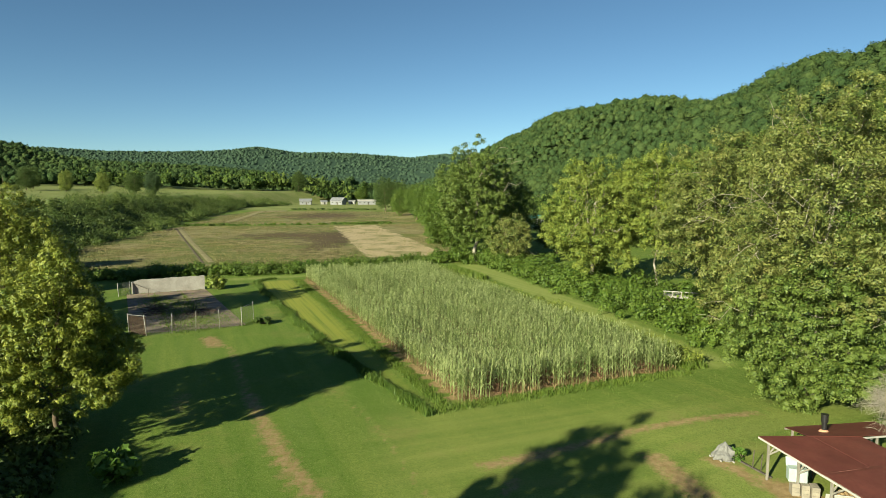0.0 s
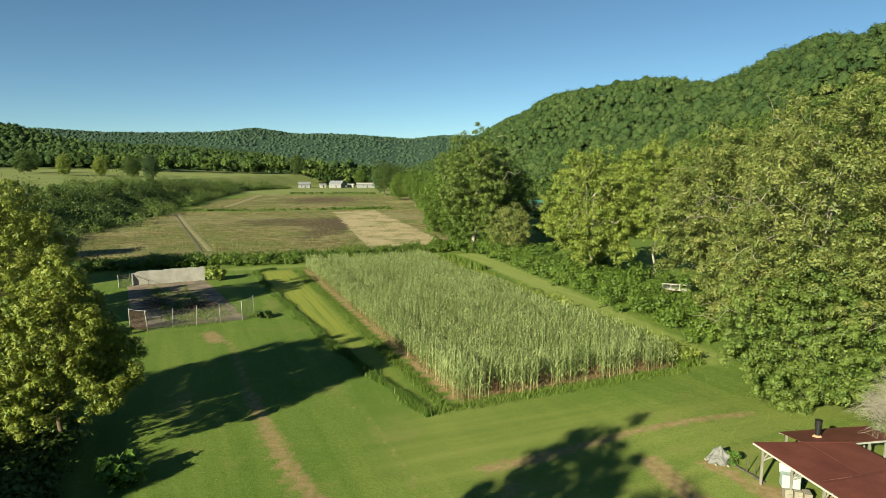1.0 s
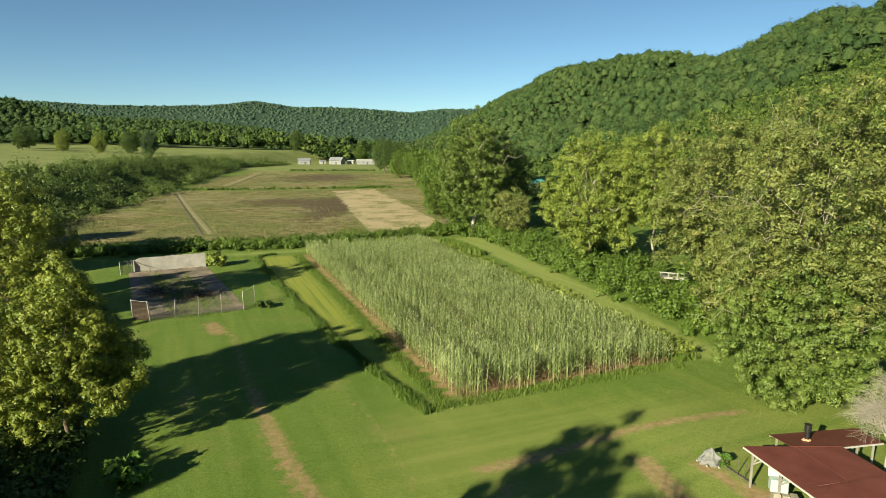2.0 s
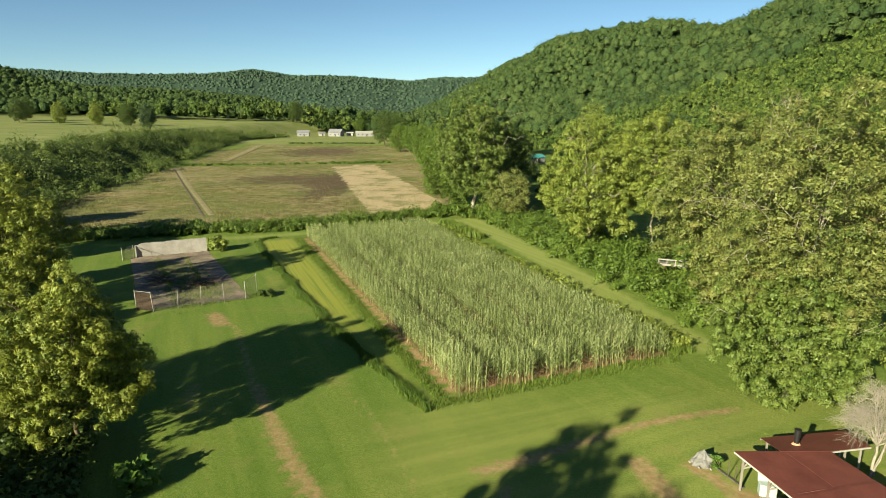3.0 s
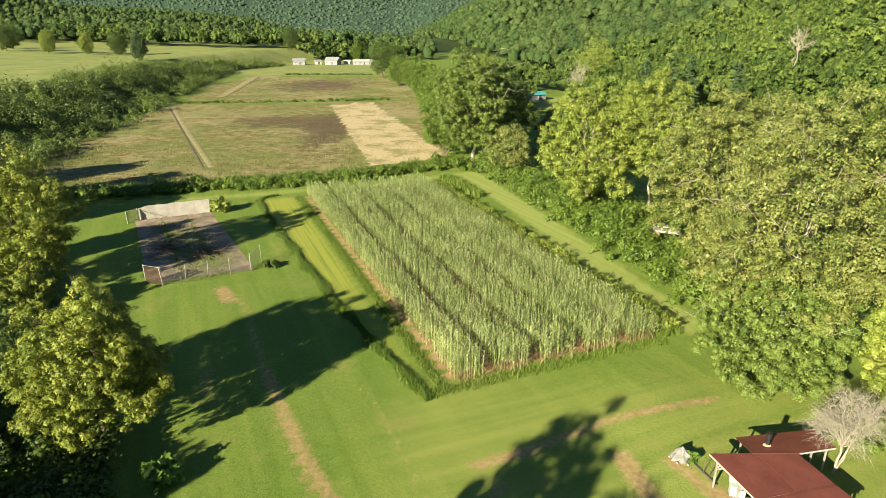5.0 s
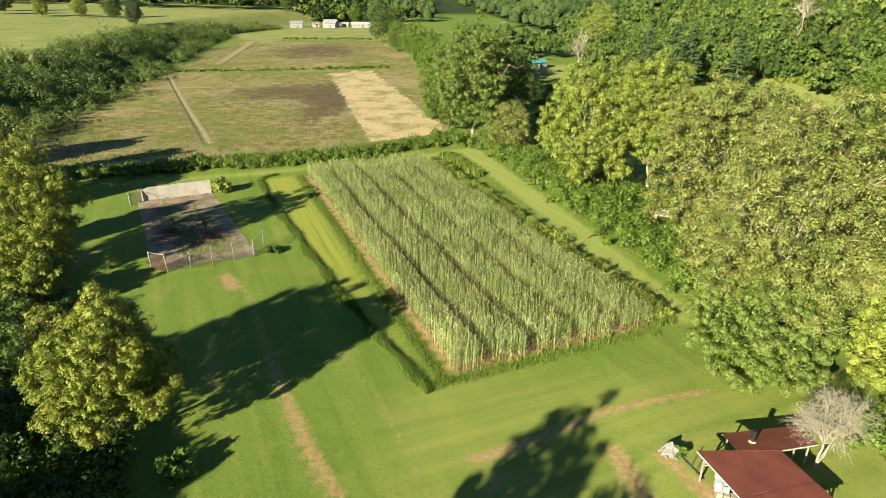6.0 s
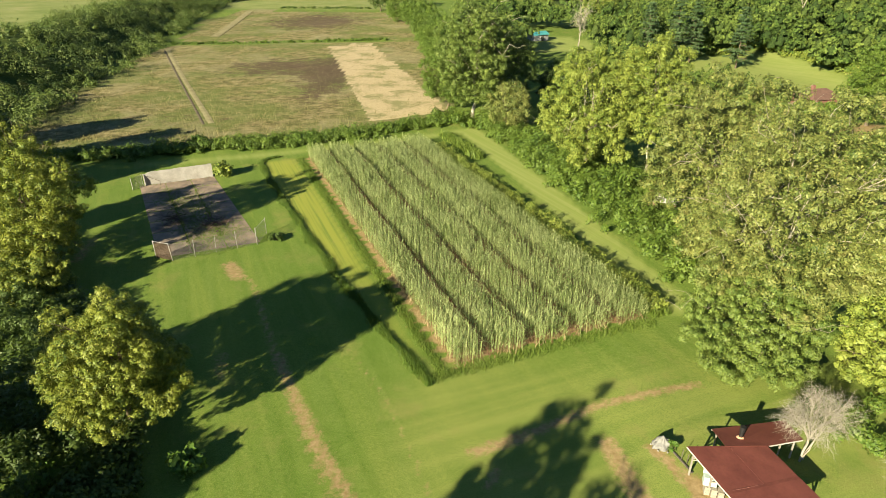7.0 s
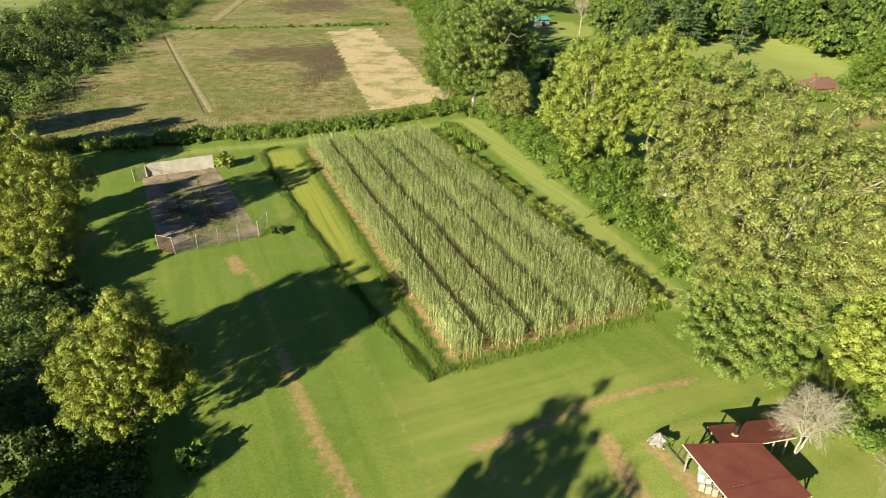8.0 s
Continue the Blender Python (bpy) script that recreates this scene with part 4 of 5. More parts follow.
ribbon("far_track", [(-95, 274), (-101, 320), (-108, 374)], 3.6, 0.18, STUBBLE, "pale straw-coloured track in the far meadow", "track", 2)


def blades(name, x, y, height, width, seed, mat, label, category):
    """Standing grass: tufts of leaning blades in one mesh."""
    rng = np.random.default_rng(seed)
    n = len(x)
    z = hgt(x, y)
    h = height * rng.uniform(0.5, 1.25, n)
    C = np.stack([x, y, z + h * 0.45], -1)
    up = np.stack([rng.normal(size=n) * 0.3, rng.normal(size=n) * 0.3, np.ones(n)], -1)
    N = rng.normal(size=(n, 3)) * np.array([1, 1, 0.25])
    V, F = leaves(C, N, h, width * rng.uniform(0.6, 1.4, n), rng, 0.1, up, True)
    return tagged(part(name, big_mesh(name, V, F, mat)), label, category, kind="stuff")


def grasses():
    rng = np.random.default_rng(71)

    def maize_xy(u, v):
        return MAIZE_O[0] + u * MAIZE_U[0] + v * MAIZE_V[0], MAIZE_O[1] + u * MAIZE_U[1] + v * MAIZE_V[1]

    # taller rim of the strip beside the maize, and round the maize
    n = 15000
    u = rng.uniform(-1.4, MAIZE_LEN - 1.0, n)
    x1, y1 = maize_xy(u, rim_v(u) + 0.12 * np.sin(u * 0.5) + rng.normal(size=n) * (0.24 + 0.10 * np.sin(u * 0.8)))
    t = rng.uniform(0, 1, 900)                       # it turns the far corner in a curve
    xc, yc = maize_xy(MAIZE_LEN - 1.0 + 3.0 * np.sin(t * 1.57) + rng.normal(size=900) * 0.2, -8.7 + 3.6 * (1 - np.cos(t * 1.57)) + rng.normal(size=900) * 0.3)
    x1, y1 = np.concatenate([x1, xc]), np.concatenate([y1, yc])
    n2 = 2600
    x2, y2 = maize_xy(rng.uniform(-1.5, 0.2, n2) * rng.uniform(0.5, 1, n2), -3.8 + (MAIZE_WID + 3.8) * rng.uniform(0, 1, n2) ** 1.4)
    n3 = 9000
    x3, y3 = maize_xy(rng.uniform(0, MAIZE_LEN, n3), -1.55 + rng.normal(size=n3) * 0.34)
    blades("rim_shaded_grass", x1, y1, 0.48, 0.08, 19, RIM_SHADED_GRASS, "tall grass left along the mown strip, darkened for its own shade", "grass")
    n4 = 14000
    x4, y4 = maize_xy(rng.uniform(0, MAIZE_LEN - 6, n4), MAIZE_WID + rng.uniform(0.2, 2.6, n4))
    blades("weed_margin", x4, y4, 0.8, 0.1, 17, TALL_GRASS, "tall green weeds along the maize", "weeds")
    n5 = 420
    x5, y5 = maize_xy(rng.uniform(1, MAIZE_LEN - 4, n5), MAIZE_WID + rng.uniform(0.7, 3.0, n5))
    r5 = rng.uniform(0.45, 0.95, n5)
    thicket("maize_margin_bushes", np.stack([x5, y5, hgt(x5, y5) + r5 * rng.uniform(0.6, 1.6, n5)], -1), r5, 70, 0.22, 18, LEAF_LIME, "bright green weedy bushes along the maize", "bushes")
    x, y = np.concatenate([x2, x3]), np.concatenate([y2, y3])
    blades("rough_grass", x, y, 0.32, 0.07, 7, TALL_GRASS, "taller uncut grass round the maize", "grass")
    # weedy island by the lane
    n = 2200
    t = rng.uniform(0, 1, n)
    blades("weed_strip", 0.8 + 6.2 * t + rng.normal(size=n) * 0.6, 127.5 - 15.5 * t + rng.normal(size=n) * 0.6, 1.0, 0.28, 8, TALL_GRASS, "uncut weedy strip in the mown lane", "weeds")
    # uneven tufts in the mown lawn
    n = 60000
    x, y = rng.uniform(-30, 30, n), 26 + 62 * rng.uniform(0, 1, n) ** 1.5
    u, v = (x - MAIZE_O[0]) * MAIZE_U[0] + (y - MAIZE_O[1]) * MAIZE_U[1], (x - MAIZE_O[0]) * MAIZE_V[0] + (y - MAIZE_O[1]) * MAIZE_V[1]
    ok = ~((u > -0.5) & (v > rim_v(u)) & (v < MAIZE_WID + 3)) & ~inside(x, y, COURT) & ~((x > 17.5) & (y < 39))
    ok &= np.sin(x * 1.3 + 2 * np.sin(y * 0.7)) * np.sin(y * 1.1 + x * 0.4) > rng.uniform(-1.0, 0.6, n)
    blades("lawn_tufts", x[ok], y[ok], 0.075, 0.055, 20, LAWN_TUFT, "short uneven grass tufts in the mown lawn", "grass")
    # dry meadow
    n, k = 4200, 20
    y = 122 + rng.uniform(0, 1, n) ** 1.4 * 255
    x = rng.uniform(-112, 0, n)
    x, y = np.repeat(x, k) + rng.normal(size=n * k) * 1.5, np.repeat(y, k) + rng.normal(size=n * k) * 1.5
    ok = inside(x, y, MEADOW) & ~(inside(x, y, TAN) & (rng.uniform(size=n * k) < 0.6)) & (seg_dist(x, y, TRACK) > 1.8) & (np.abs(y - (252 + 0.16 * (x + 106))) > 5)
    ok &= rng.uniform(size=n * k) > 0.9 * rust_at(x, y)
    x, y = x[ok], y[ok]
    blades("meadow_grass", x, y, 0.5, 0.075, 9, DRY_GRASS, "dry brown-green meadow grass standing tall", "grass")


grasses()


# ---- woods on the hills ----
def crowns(name, x, y, height, radius, lobes, rings, segs, tufts, size, seed, mats, label, sink=0.42):
    """Woodland that nobody could count: trees of several uneven leafy boughs with loose leaves on them, each with its own green."""
    rng = np.random.default_rng(seed)
    n = len(x)
    R, Hh = radius * rng.uniform(0.65, 1.3, n), height * rng.uniform(0.7, 1.25, n)
    q = np.arange(lobes) + 0.5
    cz = 1 - (1.85 if lobes > 2 else 1.2) * q / lobes
    th = q * 2.39996 + rng.uniform(0, 6.28, (n, 1))
    D = np.stack([np.sqrt(1 - cz ** 2) * np.cos(th), np.sqrt(1 - cz ** 2) * np.sin(th), np.broadcast_to(cz, th.shape)], -1) + rng.normal(size=(n, lobes, 3)) * 0.14
    D *= rng.uniform(0.42, 0.72, (n, lobes, 1))
    if lobes > 2:
        D[:, -1] *= 0.2
    r = (0.62 / np.sqrt(lobes) + 0.18) * rng.uniform(0.75, 1.2, (n, lobes))
    if lobes > 2:
        r[:, -1] = 0.62
    lat = np.radians(np.linspace(88, -35, rings))
    lon = np.arange(segs) * 2 * np.pi / segs
    A, B = np.meshgrid(lat, lon, indexing="ij")
    B = B + (np.arange(rings) % 2)[:, None] * np.pi / segs
    ball = np.stack([np.cos(A) * np.cos(B), np.cos(A) * np.sin(B), np.sin(A)], -1).reshape(-1, 3)
    m = len(ball)
    jit = rng.uniform(0.6, 1.05, (n, lobes, m)) * (0.58 if lobes > 2 else 1.0)
    jit[..., :segs] = 0.85
    base = np.stack([x, y, hgt(x, y) + Hh * sink], -1)
    form = np.stack([R, R, Hh * 0.46], -1)
    P = D[:, :, None] * form[:, None, None] + ball * (r[..., None] * jit)[..., None] * (R[:, None, None, None] * np.array([1, 1, 0.95]))
    V = (base[:, None, None] + P).reshape(-1, 3)
    i, j = np.meshgrid(np.arange(rings - 1), np.arange(segs), indexing="ij")
    i, j = i.ravel(), j.ravel()
    f = np.stack([i * segs + j, (i + 1) * segs + j, (i + 1) * segs + (j + 1) % segs, i * segs + (j + 1) % segs], 1)
    F = (f[None] + (np.arange(n * lobes) * m)[:, None, None]).reshape(-1, 4)
    tone = rng.uniform(0, 1, n)
    wood = tagged(new(name), label, "woodland", kind="stuff")

    def toned(nm, v, fc, mat, k, smooth):
        me = big_mesh(nm, v, fc, mat, smooth)
        at = me.attributes.new("tone", "FLOAT", "POINT")
        at.data.foreach_set("value", np.repeat(tone, k).astype(np.float32))
        part(nm, me, wood, kind="stuff")

    toned("boughs", V, F, mats[0], lobes * m, True)
    sprays = max(4, tufts // 9)
    own = rng.integers(0, lobes, (n, sprays))
    d = rng.normal(size=(n, sprays, 3))
    d[..., 2] = np.abs(d[..., 2]) * 1.1 - 0.25
    d /= np.linalg.norm(d, axis=2)[..., None]
    row = np.arange(n)[:, None]
    T = D[row, own] * form[:, None] + d * (r[row, own] * rng.uniform(0.85, 1.2, (n, sprays)) * R[:, None])[..., None]
    pick = np.arange(tufts) % sprays
    off = rng.normal(size=(n, tufts, 3)) * (0.6 / np.sqrt(sprays)) * np.array([1, 1, 0.85])
    C = (base[:, None] + T[:, pick] + off * R[:, None, None] * 0.62).reshape(-1, 3)
    N = (d[:, pick] * 1.0 + off * 2.0 + np.array([0, 0, 0.3]) + rng.normal(size=off.shape) * 0.35).reshape(-1, 3)
    k = n * tufts
    s = size * rng.uniform(0.6, 1.3, k)
    LV, LF = leaves(C, N, s, s * rng.uniform(0.6, 1.0, k), rng, tri=True)
    toned("loose_leaves", LV, LF, mats[1], tufts * 3, False)
    return wood


def woods():
    rng = np.random.default_rng(81)
    # the eastern mountain
    n = 7600
    s = rng.uniform(0, 1, n) ** 0.8
    y = 130 + 1500 * rng.uniform(0, 1, n) ** 1.35
    foot = np.interp(y, [60, 180, 240, 300, 500, 800, 1100, 1500, 2200], [128, 112, 104, 78, 62, 34, 0, -60, -160])
    top = np.interp(y, [-400, 300, 560, 700, 800, 1000, 1150, 1500, 2200], [440, 430, 410, 390, 335, 215, 175, 110, 0])
    x = foot + s * (top - foot + 25)
    ok = x < 0.73 * y + 22
    x, y = x[ok], y[ok]
    m = 520
    y2 = rng.uniform(165, 340, m)
    x2 = np.interp(y2, [165, 222, 228, 300, 340], [118, 116, 70, 62, 60]) + rng.uniform(0, 1, m) ** 0.8 * 130
    y3 = rng.uniform(560, 1500, 420)                     # a close line of trees on the ridge
    x3 = np.interp(y3, [560, 700, 800, 1000, 1150, 1500], [410, 390, 335, 215, 175, 110]) + rng.uniform(-22, 6, 420)
    x, y = np.concatenate([x, x2, x3]), np.concatenate([y, y2, y3])
    near = y < 420
    front = near & (y < 310) & (x < np.interp(y, [165, 222, 228, 300, 340], [118, 116, 70, 62, 60]) + 60)
    crowns("hill_wood_front", x[front], y[front], 17, 5.8, 7, 3, 5, 820, 0.6, 1, (WOOD_SHADE_CORE, LEAF_FOOT), "dense green wood on the mountain foot", 0.37)
    near = near & ~front
    crowns("hill_wood_near", x[near], y[near], 17, 5.8, 3, 3, 5, 200, 0.85, 9, (WOOD_SHADE_CORE, LEAF_FOOT), "dense green wood above the mountain foot")
    near = y < 420
    crowns("hill_wood", x[~near], y[~near], 17, 6.4, 1, 3, 6, 60, 1.3, 2, (WOOD_HILL, LEAF_WOOD), "dense green wood over the mountain side", 0.36)
    # behind the valley fields, and over the western hill
    n = 1700
    x, y = rng.uniform(-520, -10, n), 560 + 560 * rng.uniform(0, 1, n) ** 1.6
    x = x * (0.75 + y / 1600)
    crowns("valley_wood", x, y, 17, 5.8, 1, 4, 5, 46, 1.35, 3, (WOOD_HILL, LEAF_WOOD), "dark green wood behind the valley fields", 0.3)
    n = 75                                               # the taller front row behind the fields
    x, y = rng.uniform(-330, -30, n), rng.uniform(535, 580, n)
    crowns("valley_edge_wood", x, y, 20, 6.6, 5, 3, 5, 300, 0.95, 17, (WOOD_SHADE_CORE, LEAF_FOOT), "row of mixed green trees behind the valley fields")
    # by the creek, round the small lawns
    n = 260
    x, y = rng.uniform(14, 100, n), rng.uniform(158, 330, n)
    ok = ~inside(x, y, [(58, 172), (116, 172), (112, 224), (70, 212)]) & ~inside(x, y, [(34, 176), (52, 180), (56, 206), (40, 204)]) & ~inside(x, y, [(52, 140), (120, 140), (116, 240), (66, 222)]) & ~inside(x, y, [(20, 140), (35, 140), (62, 275), (34, 288)])
    crowns("creek_wood", x[ok], y[ok], 15, 4.9, 6, 3, 5, 560, 0.55, 6, (WOOD_SHADE_CORE, LEAF_FOOT), "dense green wood along the creek")
    n = 110
    x, y = rng.uniform(50, 104, n), rng.uniform(138, 205, n)
    ok = inside(x, y, [(48, 162), (98, 162), (80, 180), (64, 190), (56, 190)]) & (np.hypot(x - 92.5, y - 154) > 9)
    crowns("garden_bushes", x[ok], y[ok], 6, 3.4, 5, 4, 6, 160, 0.6, 16, (WOOD_SHADE_CORE, LEAF_FOOT), "green bushes between creek and lawn")
    n = 3000
    x, y = rng.uniform(-1150, -330, n), rng.uniform(520, 1250, n)
    ok = x > -0.73 * y - 20
    crowns("west_hill_wood", x[ok], y[ok], 16, 6.4, 1, 4, 5, 36, 1.6, 4, (WOOD_HILL, LEAF_WOOD), "dark green wood over the western hill", 0.28)
    # the far ridge, its leaves and boughs coloured with the distance haze
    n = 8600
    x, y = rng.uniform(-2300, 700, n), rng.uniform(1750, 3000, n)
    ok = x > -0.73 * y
    crowns("far_ridge_wood", x[ok], y[ok], 8, 10, 1, 3, 5, 5, 3.0, 5, (WOOD_FAR_HAZE, LEAF_FAR_HAZE), "green wood over the far ridge, haze put into its colour", -0.1)


woods()


def field_trees():
    g = "trees round the valley fields"
    k = dict(clumps=110, per=75, size=0.7, limbs=5, group=g, skirt=True)
    spots = [(-172, 372, 17, 5.5, LEAF_PINE, "dark upright evergreen on the pasture edge"), (-255, 425, 16, 6.5, LEAF_LIME, "yellow-green tree on the pasture edge"),
             (-232, 428, 15, 6, LEAF_LIME, "yellow-green tree on the pasture edge"), (-212, 430, 17, 7, LEAF_DEEP, "dark green tree on the pasture edge"),
             (-285, 430, 17, 7, LEAF_DEEP, "dark green tree on the pasture edge"), (-300, 460, 18, 8, LEAF_DEEP, "dark green tree on the pasture edge"),
             (-35, 380, 22, 9, LEAF_DEEP, "dark green tree by the far houses"), (-30, 400, 21, 9, LEAF_DEEP, "dark green tree by the far houses"),
             (-22, 330, 16, 8, LEAF_SHRUB, "green tree at the meadow end"), (-12, 290, 17, 8, LEAF_SHRUB, "green tree at the meadow end"),
             (-6, 250, 18, 8, LEAF_SHRUB, "green tree at the meadow edge"), (-1, 210, 18, 8, LEAF_SHRUB, "green tree at the meadow edge"), (4, 178, 18, 8, LEAF_SHRUB, "green tree at the meadow edge"),
             (17, 190, 17, 7, LEAF_DEEP, "dark green tree in the creek wood"), (28, 152, 12, 6, LEAF_DEEP, "dark green tree in the creek wood"), (12, 240, 21, 9, LEAF_DEEP, "dark green tree in the creek wood"),
             (67, 285, 27, 9, LEAF_LIME, "tall yellow-green tree at the mountain foot"),
             (-125, 545, 19, 8, LEAF_DEEP, "dark green tree behind the far houses"), (-100, 560, 17, 8, LEAF_DEEP, "dark green tree behind the far houses"), (-72, 556, 16, 8, LEAF_SHRUB, "green tree behind the far houses")]
    for i, (x, y, h, r, m, lab) in enumerate(spots):
        make_tree(x, y, h, r, -0.8, 200 + i, m, BARK, label=lab, **k)


field_trees()


# ---- the open shed ----
def slab_mesh(name, corners, thick, mat):
    """A sheet through corners, with thickness."""
    bm = bmesh.new()
    top = [bm.verts.new(c) for c in corners]
    low = [bm.verts.new(Vector(c) - Vector((0, 0, thick))) for c in corners]
    bm.faces.new(top)
    bm.faces.new(low[::-1])
    n = len(top)
    for i in range(n):
        bm.faces.new((top[i], low[i], low[(i + 1) % n], top[(i + 1) % n]))
    return bm_mesh(name, bm, mat)


def shed():
    ob = tagged(new("shed"), "open timber shed with a dark red metal roof and black flue", "shed")
    fl, fr, nr, nl = Vector((18.25, 34.85, 2.9)), Vector((24.3, 35.1, 2.8)), Vector((25.9, 30.45, 2.42)), Vector((20.55, 28.55, 2.18))

    def on(u, v, dz=0.0):
        """A place on the main roof: u along the far eave, v towards the near one."""
        q = (fl * (1 - u) + fr * u) * (1 - v) + (nl * (1 - u) + nr * u) * v
        return Vector((q.x, q.y, q.z + dz))

    def ground_at(q):
        return Vector((q.x, q.y, H(q.x, q.y) - 0.05))

    bm = bmesh.new()                                         # worn sheets, slightly dished, the near ones lapped over
    nu, nv = 16, 20
    lap = [0.0] * 13 + [0.035] * 8
    top = [[bm.verts.new(on(i / nu, j / nv, 0.012 * math.sin(i * 1.1) * math.sin(j * 0.6) + lap[j])) for j in range(nv + 1)] for i in range(nu + 1)]
    for i in range(nu):
        for j in range(nv):
            bm.faces.new((top[i][j], top[i][j + 1], top[i + 1][j + 1], top[i + 1][j]))
    ex = bmesh.ops.extrude_face_region(bm, geom=list(bm.faces))
    bmesh.ops.translate(bm, verts=[v for v in ex["geom"] if isinstance(v, bmesh.types.BMVert)], vec=(0, 0, -0.03))
    part("main_roof", bm_mesh("main_roof", bm, ROOF_RED, False), ob, "dark red metal main roof")
    # raised seam down the middle, and the pale lap line
    part("seam", beam_mesh("seam", on(0.52, 0.01, 0.004), on(0.52, 0.64, 0.004), 0.03, 0.02, ROOF_RED), ob)
    part("lap_strip", beam_mesh("lap_strip", on(0.02, 0.615, 0.01), on(0.5, 0.615, 0.01), 0.035, 0.02, ROOF_PALE), ob, "pale worn line across the roof sheets")
    l0, l1, l2, l3 = Vector((21.15, 34.90, 2.885)), Vector((27.5, 35.9, 2.6)), Vector((27.3, 38.2, 2.45)), Vector((21.05, 37.15, 2.5))
    part("lean_to_roof", slab_mesh("lean_to_roof", [l0, Vector((24.3, 35.0, 2.83)), l1, l2, l3], 0.03, ROOF_RED), ob, "dark red metal lean-to roof")
    # barge boards and trim
    for a, b in ((on(0, 0), on(0, 1)), (on(1, 0.02), on(1, 1)), (Vector((24.45, 35.1, 2.74)), l1)):
        off = Vector((0, 0, -0.085))
        part("barge_board", beam_mesh("barge_board", a + off, b + off, 0.045, 0.11, WHITE_TRIM), ob, "weathered white edge board")
    for a, b in ((on(0.0, 0.02), on(0.98, 0.02)), (l3, l2)):
        part("purlin", beam_mesh("purlin", a + Vector((0, 0, -0.1)), b + Vector((0, 0, -0.1)), 0.07, 0.12, TIMBER), ob)
    for v in (0.25, 0.5, 0.75, 0.97):
        part("purlin", beam_mesh("purlin", on(0.01, v, -0.1), on(0.99, v, -0.1), 0.06, 0.12, TIMBER), ob)
    for u in (0.05, 0.5, 0.95):
        part("rafter", beam_mesh("rafter", on(u, 0.02, -0.22), on(u, 0.98, -0.22), 0.07, 0.14, TIMBER), ob)
    # posts, each with braces to the rafter
    for u, v in ((0.05, 0.06), (0.05, 0.36), (0.05, 0.66), (0.05, 0.95), (0.95, 0.1), (0.95, 0.5), (0.95, 0.93)):
        top = on(u, v, -0.2)
        post = part("post", beam_mesh("post", ground_at(top), top, 0.12, 0.12, TIMBER), ob)
        part("brace", beam_mesh("brace", top + Vector((0, 0, -0.75)), on(u, v + 0.12 if v < 0.85 else v - 0.12, -0.2), 0.06, 0.09, TIMBER), post)
        part("brace", beam_mesh("brace", top + Vector((0, 0, -0.7)), on(u + (0.11 if u < 0.5 else -0.11), v, -0.15), 0.06, 0.09, TIMBER), post)
    for u, v in ((0.5, 0.06), (0.5, 0.5)):
        part("post", beam_mesh("post", ground_at(on(u, v)), on(u, v, -0.2), 0.13, 0.13, TIMBER_DARK), ob, "dark inner post")
    for q in (Vector((21.4, 36.9, 2.42)), Vector((26.9, 37.8, 2.36)), Vector((27.1, 36.2, 2.5)), Vector((25.6, 35.5, 2.6))):
        part("post", beam_mesh("post", ground_at(q), q, 0.11, 0.11, TIMBER), ob)
    # flue with its clay flashing
    bm = bmesh.new()
    base = Vector((22.75, 36.0, 2.66))
    bmesh.ops.create_cone(bm, cap_ends=True, segments=14, radius1=0.36, radius2=0.17, depth=0.2, matrix=Matrix.Translation(base + Vector((0, 0, 0.06))))
    part("flashing", bm_mesh("flashing", bm, CLAY, True), ob, "orange clay collar round the flue")
    bm = bmesh.new()
    for z, r, d in ((0.35, 0.15, 0.62), (0.62, 0.17, 0.05), (0.86, 0.20, 0.42), (1.08, 0.22, 0.04)):
        bmesh.ops.create_cone(bm, cap_ends=True, segments=16, radius1=r, radius2=r, depth=d, matrix=Matrix.Translation(base + Vector((0, 0, z))))
    part("flue", bm_mesh("flue", bm, BLACK_PIPE, False), ob, "sooty black flue pipe with a wider cap")


shed()


